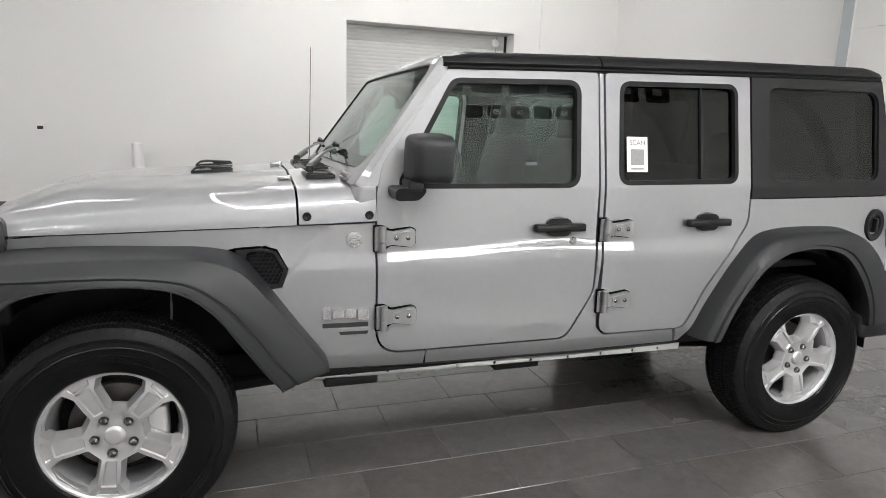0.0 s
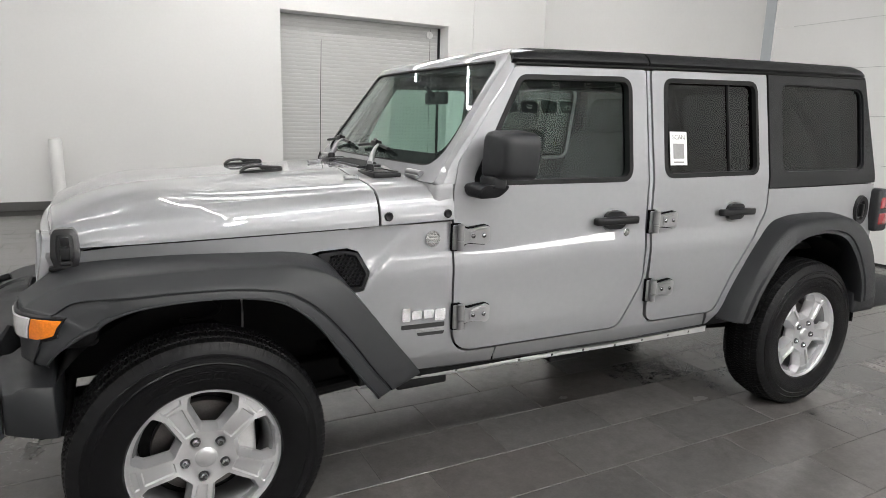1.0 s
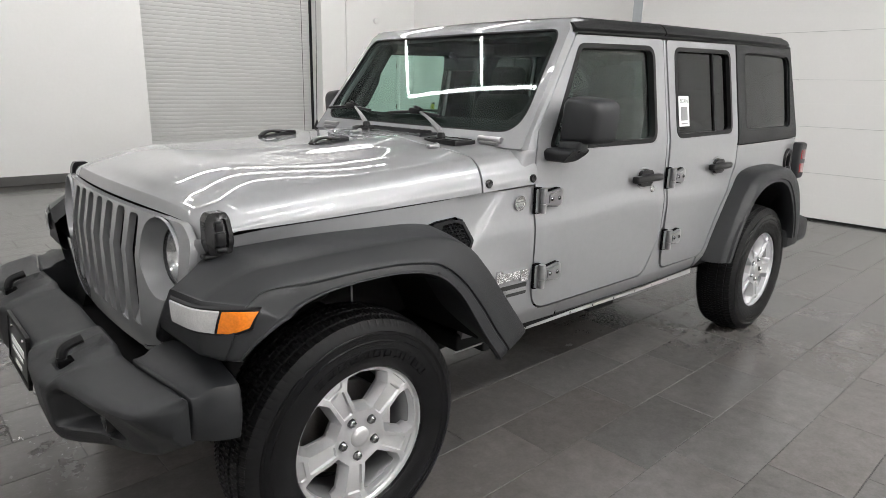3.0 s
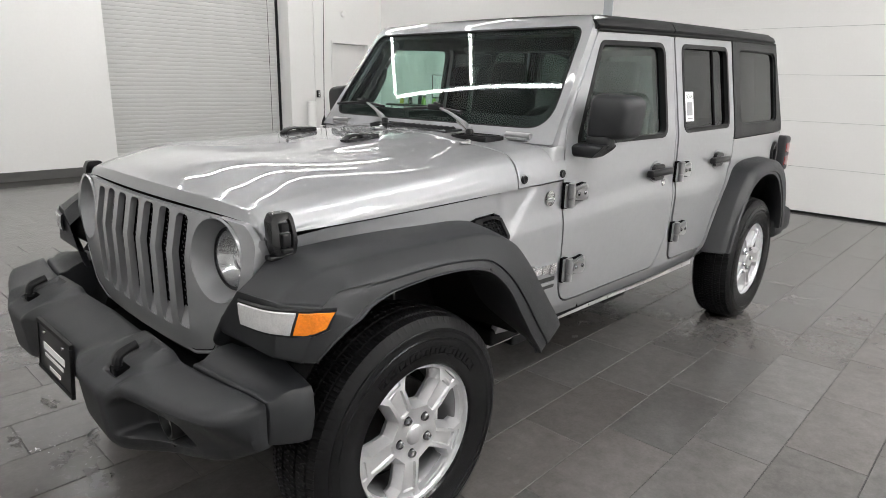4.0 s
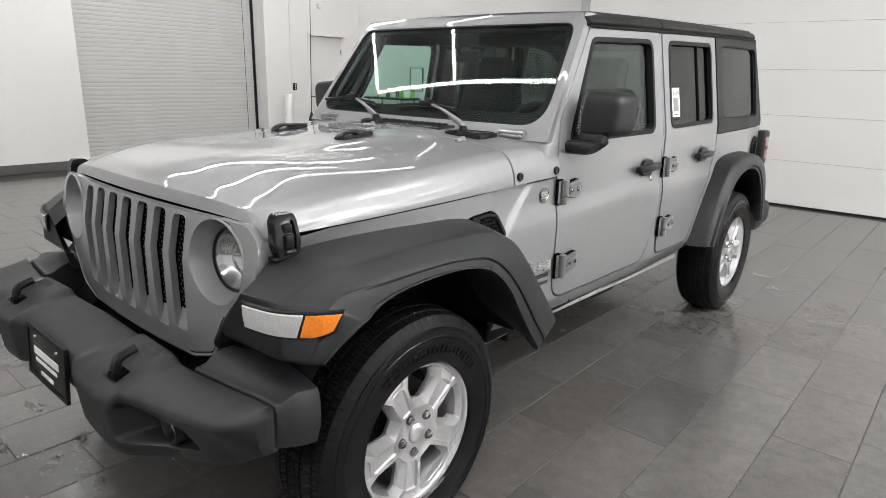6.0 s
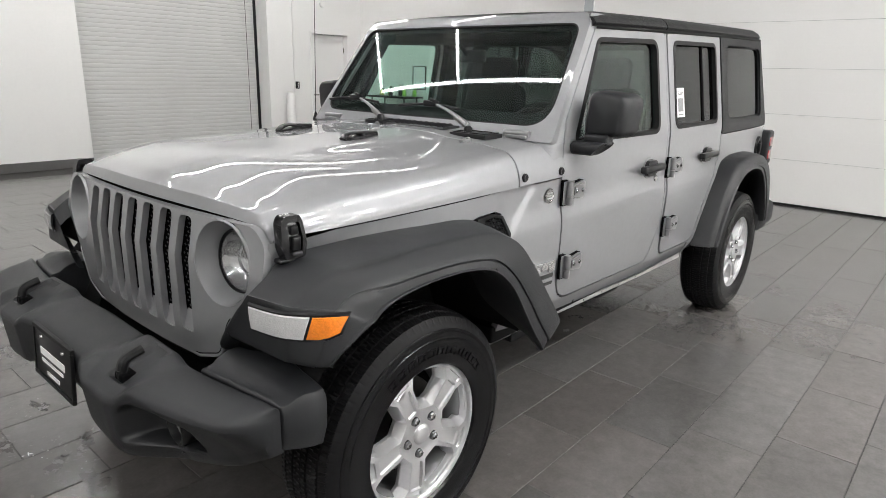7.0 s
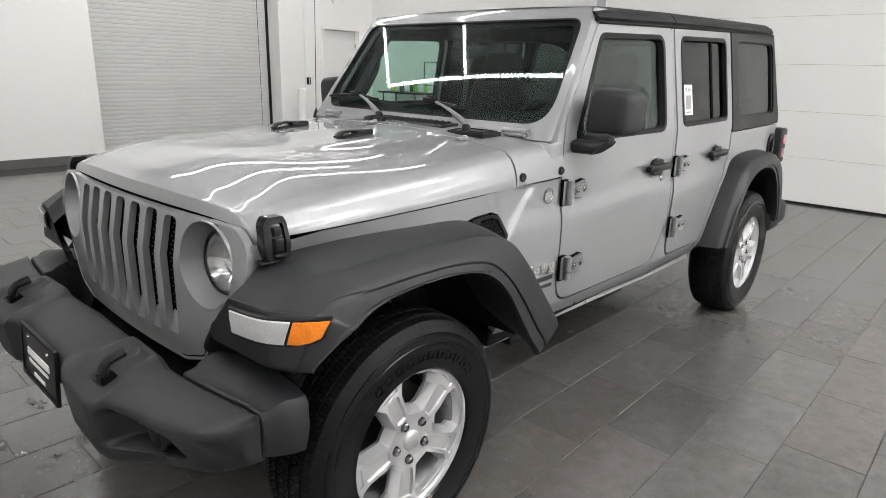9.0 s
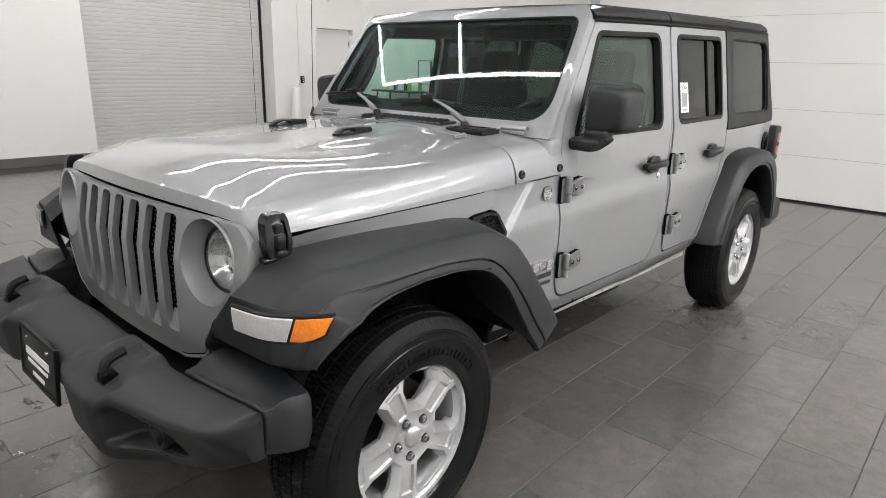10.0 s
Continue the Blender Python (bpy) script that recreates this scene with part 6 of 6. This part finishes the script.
WHEELS = ((-0.011, -1, -99), (3.004, -1, -80), (-0.011, 1, 20), (3.004, 1, 40))


def wheels():
    first = None
    barrel, face, core, inner = rim_meshes()
    meshes = {}
    for x, side, phase in WHEELS:
        if first is None:
            w = part("wheel", barrel, ALLOY, car, "five-spoke silver alloy wheel with black all-season tyre", 0, sharp=30)
            meshes["wheel"] = w.data
            t = part("tyre", tyre_mesh(), TYRE, w, "black tyre with worn-in sidewall sheen", 0, sharp=28)
            t.data.materials.append(SIDEWALL)
            for p in t.data.polygons:
                c = p.center
                if math.hypot(c.x, c.z) < 0.342:
                    p.material_index = 1
            meshes["tyre"] = t.data
            f = part("spoke_face", face, ALLOY, w, "", 0.0, sharp=24)
            c = part("spoke_core", core, ALLOY, w, "", 0.003, sharp=30)
            ins = part("barrel", inner, SHADED_BARREL, w, "silver rim barrel, colour darkened for the shade inside", 0, sharp=30)
            cap = part("centre_cap", lathe([(0.0, -0.1000), (0.022, -0.0995), (0.029, -0.0975), (0.0335, -0.0920), (0.034, -0.075)], 32), ALLOY, w, "silver centre cap")
            nut = part("lug_nut", lathe([(0.0, -0.104), (0.007, -0.1035), (0.0125, -0.100), (0.0150, -0.092), (0.0158, -0.060)], 6), NUT, w, "dark chrome lug nut", 0.001, sharp=20)
            disc = part("brake_disc", lathe([(0.06, -0.005), (0.155, -0.005), (0.158, 0.0), (0.158, 0.02), (0.06, 0.02)], 48), STEEL, w, "steel brake disc")
            # Added dark disc: stands for the shade seen through the rim windows.
            part("dark_disc", lathe([(0.03, 0.035), (0.185, 0.035), (0.19, 0.03), (0.19, 0.04)], 40), UNDER, w)
            cal = part("caliper", rbox(0.075, 0.165, -0.045, 0.05, -0.075, 0.075, 0.02), SILL, w, "grey brake caliper")
            bars = bmesh.new()
            for k in range(11):
                a0 = 0.60 + k * 0.150
                for r0, r1, f0, f1 in ((0.268, 0.275, 0.0, 1.0), (0.291, 0.298, 0.0, 1.0), (0.275, 0.291, 0.0, 0.24), (0.275, 0.291, 0.76, 1.0 if k % 3 else 0.8)):
                    piece = loft([[(r * math.cos(q), y, r * math.sin(q)) for r, y in ((r0, -0.1220), (r0 + 0.001, -0.1252), (r1 - 0.001, -0.1258), (r1, -0.1228))] for q in np.linspace(a0 + 0.105 * f0, a0 + 0.105 * f1, 4)])
                    bars = join(bars, piece)
            ring = tagged(part("sidewall_bar", bars, SIDEWALL, w, "raised black lettering on the sidewall"), kind="stuff")
            meshes.update(barrel=ins.data, spoke_face=f.data, spoke_core=c.data, centre_cap=cap.data, lug_nut=nut.data, brake_disc=disc.data, caliper=cal.data, sidewall_bar=ring.data)
            made = {"wheel": w, "tyre": t, "barrel": ins, "spoke_face": f, "spoke_core": c, "centre_cap": cap, "lug_nut": nut, "brake_disc": disc, "caliper": cal, "sidewall_bar": ring}
            first = w
        else:
            w = new("wheel", meshes["wheel"])
            w.parent = car
            w["label"] = "five-spoke silver alloy wheel with black all-season tyre"
            made = {"wheel": w}
            for name in ("tyre", "barrel", "spoke_face", "spoke_core", "centre_cap", "lug_nut", "brake_disc", "caliper", "sidewall_bar"):
                o = new(name, meshes[name])
                o.parent = w
                if name == "sidewall_bar":
                    tagged(o, "raised black lettering on the sidewall", kind="stuff")
                made[name] = o
            mod = made["spoke_core"].modifiers.new("bevel", "BEVEL")
            mod.width, mod.segments, mod.limit_method, mod.angle_limit, mod.harden_normals = 0.0025, 2, "ANGLE", radians(40), True
        w.location = (x, side * 0.7625, 0.3873)
        made["tyre"].scale = (1.03, 1.0, 1.03)
        w.rotation_euler = (0, 0, 0 if side < 0 else math.pi)
        a = radians(-phase)
        for name in ("spoke_face", "spoke_core", "centre_cap"):
            made[name].rotation_euler = (0, a, 0)
        for k in range(5):
            o = made["lug_nut"] if k == 0 else new("lug_nut", meshes["lug_nut"])
            o.parent = w
            b = radians(phase + 72 * k)
            o.location = (0.0635 * math.cos(b), 0, 0.0635 * math.sin(b))
    bpy.context.view_layer.update()


wheels()


# ---------------------------------------------------------------- the cabin
def seat(x, y, width, name="front_seat", high=0.60):
    s = part(name, rbox(x - 0.26, x + 0.28, y - width / 2, y + width / 2, 0.72, 0.90, 0.06), CLOTH, car, "black cloth seat")
    back = rbox(-0.06, 0.07, -width / 2, width / 2, 0.0, high, 0.055)
    for v in back.verts:
        v.co.y *= 1.0 - 0.22 * smoothstep(high - 0.25, high + 0.02, v.co.z)
    b = part("backrest", back, CLOTH, s)
    b.location = (x + 0.26, y, 0.84)
    b.rotation_euler = (0, radians(14), 0)
    return s


def head_rest(s, x, y, w=0.25, z=1.385):
    h = part("head_rest", rbox(-0.045, 0.05, -w / 2, w / 2, 0.0, 0.20, 0.047), CLOTH, s)
    h.location = (x, y, z)
    h.rotation_euler = (0, radians(10), 0)
    part("head_rest_posts", join(*[tube([(x, y + q, z - 0.06), (x, y + q, z + 0.04)], 0.006, 6) for q in (-0.05, 0.05)]), STEEL, s)


def cabin():
    for y in (-0.37, 0.37):
        s = seat(1.55, y, 0.50)
        head_rest(s, 1.945, y)
    s = seat(2.45, 0.0, 1.20, "rear_seat", 0.46)
    for y in (-0.40, 0.40):
        head_rest(s, 2.82, y, 0.22, 1.27)
    dash = part("dashboard", rbox(0.93, 1.16, -0.68, 0.68, 0.92, 1.235, 0.05), TRIM, car, "black dashboard")
    part("instrument_hood", rbox(1.02, 1.18, -0.53, -0.21, 1.19, 1.275, 0.03), TRIM, dash)
    part("centre_screen", rbox(1.14, 1.17, -0.12, 0.14, 1.06, 1.21, 0.01), GLOSSBLACK, dash)
    wheel = part("steering_wheel", join(tube([(0.0, 0.185 * math.cos(a), 0.185 * math.sin(a)) for a in np.linspace(0, 2 * math.pi, 40)], 0.016, 8), rbox(-0.02, 0.03, -0.06, 0.06, -0.06, 0.05, 0.02), tube([(0.01, -0.18, 0.0), (0.01, 0.18, 0.0)], 0.016, 8), tube([(0.01, 0.0, 0.0), (0.01, 0.0, -0.18)], 0.016, 8)), TRIM, car, "black steering wheel")
    wheel.location = (1.27, -0.37, 1.175)
    wheel.rotation_euler = (0, radians(24), 0)
    part("console", rbox(1.2, 1.95, -0.11, 0.11, 0.55, 0.92, 0.03), TRIM, car, "black centre console")
    part("headliner", rbox(1.25, 3.48, -0.60, 0.60, 1.725, 1.74, 0.004, 1), TRIM, car, "black headliner")
    part("cargo_floor", rbox(2.75, 3.55, -0.66, 0.66, 0.80, 0.84, 0.01), TRIM, car)
    for side, _ in SIDES:
        part("roll_bar", tube([(2.02, side * 0.655, 0.60), (2.02, side * 0.655, 1.30), (2.05, side * 0.605, 1.60), (2.06, side * 0.55, 1.68)], 0.045, 12, 24), TRIM, car, "padded black roll bar")
        part("roll_bar_rail", tube([(1.24, side * 0.575, 1.665), (2.05, side * 0.575, 1.685), (2.95, side * 0.575, 1.675), (3.35, side * 0.615, 1.30), (3.45, side * 0.635, 0.9)], 0.040, 10, 30), TRIM, car)
        part("pillar_trim", tube([(0.99, side * 0.665, 1.26), (1.235, side * 0.61, 1.66)], 0.034, 8), TRIM, car)
        part("grab_handle", tube([(1.04, side * 0.64, 1.31), (1.07, side * 0.60, 1.36), (1.13, side * 0.585, 1.47), (1.16, side * 0.61, 1.52)], 0.013, 8, 16), TRIM, car)
        part("seat_belt", loft([[(2.0, side * (0.60 - 0.02 * z), z), (2.045, side * (0.598 - 0.02 * z), z)] for z in (0.8, 1.1, 1.4, 1.55)]), TRIM, car)
    part("roll_bar_cross", tube([(2.05, -0.56, 1.685), (2.05, 0.56, 1.685)], 0.042, 12), TRIM, car)


cabin()

# ---------------------------------------------------------------- loose things
note = thing("window_notice", "white paper notice with black heading on the rear side window", "notice", (2.052, -0.0, 1.360))


def notice_shape(off):
    return lambda u, v, d: (u, -(half_width(2.052 + u, 1.360 + v) - 0.008 + off - d), v)


part("paper", sheet(rect(-0.052, 0.052, -0.074, 0.074), [], notice_shape(0.0), 0.001, (), (-0.03, 0.0, 0.03)), PAPER, note)
part("print_panel", sheet(rect(-0.034, 0.034, -0.045, 0.022), [], notice_shape(0.0008), 0.0004), PRINTGREY, note)
part("line", sheet(rect(-0.032, 0.032, -0.064, -0.057), [], notice_shape(0.0008), 0.0004), PRINTGREY, note)
text = bpy.data.curves.new("heading", "FONT")
text.body, text.size, text.align_x, text.extrude = "SCAN", 0.030, "CENTER", 0.0002
tmp = bpy.data.objects.new("heading", text)
scene.collection.objects.link(tmp)
bpy.context.view_layer.update()
heading_mesh = bpy.data.meshes.new_from_object(tmp.evaluated_get(bpy.context.evaluated_depsgraph_get()))
bpy.data.objects.remove(tmp)
heading_mesh.materials.clear()
heading_mesh.materials.append(PRINT)
hd = new("heading", heading_mesh)
hd.parent = note
hd.location = (0.0, -(half_width(2.052, 1.405) - 0.0055), 0.040)
hd.rotation_euler = (radians(90 - 10), 0, 0)
hd["label"] = "black heading"


def work_table(x, y, top=1.03):
    t = thing("work_bench", "narrow black bench beside the white wall with bottles on it", "table", (x, y, 0))
    part("tabletop", rbox(-0.22, 0.22, -0.55, 0.55, top - 0.035, top, 0.008), GLOSSBLACK, t)
    for dy in (-0.48, 0.48):
        for dx in (-0.17, 0.17):
            part("leg", tube([(dx, dy, 0.0), (dx, dy * 0.9, top - 0.035)], 0.014, 8), GLOSSBLACK, t)
        part("crossbar", tube([(-0.17, dy * 0.95, 0.5), (0.17, dy * 0.95, 0.5)], 0.010, 8), GLOSSBLACK, t)
    b = thing("wall_board", "pale board in a black frame on the white wall", "board", (X_RIGHT - 0.004, 6.38, 1.16))
    part("panel", box(-0.012, 0.0, -0.15, 0.15, 0.01, 0.41), PAPER, b)
    part("board_frame", join(box(-0.02, 0.0, -0.17, -0.151, 0, 0.42), box(-0.02, 0.0, 0.151, 0.17, 0, 0.42), box(-0.02, 0.0, -0.15, 0.15, 0.411, 0.425), box(-0.02, 0.0, -0.15, 0.15, -0.005, 0.009)), PRINT, b)


def bottle(x, y, colour, h=0.24, r=0.04):
    mat = shader("bottle_plastic", colour, 0.35)
    b = thing("spray_bottle", "coloured plastic spray bottle standing on a black bench", "bottle", (x, y, 1.031), "bottles on the bench")
    part("flask", lathe([(0.0, 0.0), (r, 0.0), (r, h * 0.55), (r * 0.6, h * 0.75), (r * 0.35, h * 0.8), (0.0, h * 0.8)], 16, "z"), mat, b)
    part("trigger", join(rbox(-0.015, 0.05, -0.012, 0.012, h * 0.8, h, 0.005), tube([(0.03, 0, h * 0.85), (0.045, 0, h * 0.62)], 0.006, 6)), PRINT, b, "black trigger head")


work_table(7.36, 6.80)
for i, (dx, dy, c, h) in enumerate(((-0.55, 0.1, (0.20, 0.42, 0.06), 0.15), (-0.4, -0.05, (0.24, 0.46, 0.08), 0.17), (-0.15, 0.05, (0.02, 0.02, 0.02), 0.21), (-0.02, -0.1, (0.02, 0.02, 0.02), 0.18), (0.2, 0.05, (0.22, 0.45, 0.07), 0.15), (0.42, 0.0, (0.45, 0.45, 0.06), 0.13))):
    bottle(7.36 + dy, 6.80 + 0.8 * dx, c, h)

# ---------------------------------------------------------------- the floor
floor = setting("floor", box(X_LEFT - 0.2, X_RIGHT + 0.3, Y_FRONT - 0.2, Y_BACK + 0.5, -0.12, -0.0035), GROUT, "dark grey porcelain tile floor in a third-offset bond")
TL, TW, GAP = 0.610, 0.302, 0.0032


def tile_bm(w, d):
    """A tile with a slightly eased top edge."""
    bm = bmesh.new()
    e = 0.0012
    low = [bm.verts.new(p) for p in ((0, 0, -0.009), (w, 0, -0.009), (w, d, -0.009), (0, d, -0.009))]
    mid = [bm.verts.new((p.co.x, p.co.y, -e)) for p in low]
    top = [bm.verts.new((e if i in (0, 3) else w - e, e if i in (0, 1) else d - e, 0)) for i in range(4)]
    for i in range(4):
        k = (i + 1) % 4
        bm.faces.new((low[i], low[k], mid[k], mid[i]))
        bm.faces.new((mid[i], mid[k], top[k], top[i]))
    bm.faces.new(top)
    return bm


def lay_tiles():
    one = part("tile", tile_bm(TL - GAP, TW - GAP), TILE, floor, "", 0, False)
    mesh = one.data
    bpy.data.objects.remove(one)
    verts, faces = [], []
    near = 0
    base = [tuple(v.co) for v in mesh.vertices]
    polys = [tuple(p.vertices) for p in mesh.polygons]
    rng = random.Random(4)
    for row in range(-30, 30):
        y = -1.559 + row * TW
        if y > Y_BACK - TW * 0.2 or y < Y_FRONT - TW:
            continue
        off = 0.065 - 0.2033 * row
        k0 = math.floor((X_LEFT - off) / TL)
        for k in range(k0, k0 + 30):
            x = off + k * TL
            if x > X_RIGHT + 0.1:
                continue
            dz = rng.uniform(-0.0006, 0.0004)
            if -1.8 < x < 4.7 and -2.2 < y < 2.4 and near < 300:
                near += 1
                t = new("tile", mesh)
                t.parent = floor
                t.location = (x + GAP / 2, y + GAP / 2, dz)
            else:
                n = len(verts)
                verts += [(p[0] + x + GAP / 2, p[1] + y + GAP / 2, p[2] + dz) for p in base]
                faces += [tuple(i + n for i in f) for f in polys]
    me = bpy.data.meshes.new("tiles_far")
    me.from_pydata(verts, [], faces)
    me.materials.append(TILE)
    far = new("tiles_far", me)
    far.parent = floor
    far["kind"] = "stuff"


lay_tiles()


def splash(name, x, y, size, seed, material, label):
    """A thin ragged mark on the floor."""
    rng = random.Random(seed)
    bm = bmesh.new()
    r = size * 1.1
    bm.faces.new([bm.verts.new((x + r * rng.uniform(0.5, 1.2) * math.cos(a), y + 0.55 * r * rng.uniform(0.5, 1.2) * math.sin(a), 0.0012)) for a in np.linspace(0, 2 * math.pi, 26, endpoint=False)])
    return tagged(part(name, bm, material, None, "", 0, False), label, "stain")


for i, (sx, sy, size) in enumerate(((2.556, -0.615, 0.05), (1.87, -0.30, 0.03), (0.478, -0.91, 0.018), (0.58, -0.795, 0.012))):
    splash("floor_stain", sx, sy, size, 3 + i, STAIN, "small dark dirt mark on the tile floor")


def damp_marks(name, spots, seed, material, label):
    """Many small ragged flecks in loose groups: the dried edge of a puddle and its painted glints."""
    rng = random.Random(seed)
    bm = bmesh.new()
    for x, y, spread, n in spots:
        for _ in range(n):
            cx, cy, r = rng.gauss(x, spread), rng.gauss(y, spread * 1.5), spread * rng.uniform(0.04, 0.28)
            turn = rng.uniform(0, 3.1)
            ring = []
            for a in np.linspace(0, 2 * math.pi, 13, endpoint=False):
                k = r * rng.uniform(0.45, 1.25)
                u, v = k * math.cos(a), 0.4 * k * math.sin(a)
                ring.append(bm.verts.new((cx + u * math.cos(turn) - v * math.sin(turn), cy + u * math.sin(turn) + v * math.cos(turn), 0.0011 + 0.00002 * rng.random())))
            bm.faces.new(ring)
    return tagged(part(name, bm, material, None, "", 0, False), label, "stain", "", "stuff")


damp_marks("damp_flecks", [(-0.587, 0.941, 0.035, 26), (-0.62, 0.566, 0.045, 26), (-0.626, 0.347, 0.06, 46), (-0.643, 0.181, 0.05, 40), (-0.76, 0.706, 0.04, 18), (-0.633, 1.026, 0.015, 6)], 5, STAIN, "dark dried damp flecks on the floor tiles")
# Pale flecks paint the glints of wet spots.
damp_marks("painted_glints", [(-0.666, 0.517, 0.02, 6), (-0.74, 0.63, 0.03, 5), (-0.60, 0.44, 0.03, 6)], 8, CURTAIN, "small pale flecks painted for glints on the damp tiles")


def damp_patch(x, y, size, seed, stretch=0.5, turn=0.3):
    """A dried puddle's torn outline: a wandering edge with bays, a pale rim of dust beside it."""
    rng = random.Random(seed)
    waves = [(rng.uniform(0, 6.28), rng.uniform(0.08, 0.26) / (0.4 + 0.25 * k), k) for k in range(2, 15)]
    bm = bmesh.new()
    ring = []
    for a in np.linspace(0, 2 * math.pi, 90, endpoint=False):
        r = size * max(0.15, 1 + sum(w * math.sin(k * a + p) for p, w, k in waves))
        u, v = r * math.cos(a), stretch * r * math.sin(a)
        ring.append(bm.verts.new((x + u * math.cos(turn) - v * math.sin(turn), y + u * math.sin(turn) + v * math.cos(turn), 0.0014 + 0.0001 * (seed % 5))))
    bm.faces.new(ring)
    tagged(part("damp_patch", bm, DAMP, None, "", 0, False), "dark damp patch drying on the floor tiles", "stain", "damp patches on the floor")


for i, (px, py, size, stretch, turn) in enumerate(((-0.551, 0.484, 0.055, 0.5, 1.2), (-0.57, 0.95, 0.055, 0.45, 1.9), (-0.672, 0.43, 0.065, 0.4, 0.9), (-0.613, 0.22, 0.075, 0.5, 1.4), (-0.767, 0.70, 0.05, 0.5, 1.7), (-0.52, 0.56, 0.035, 0.6, 0.6))):
    damp_patch(px, py, size, 40 + i, stretch, turn)
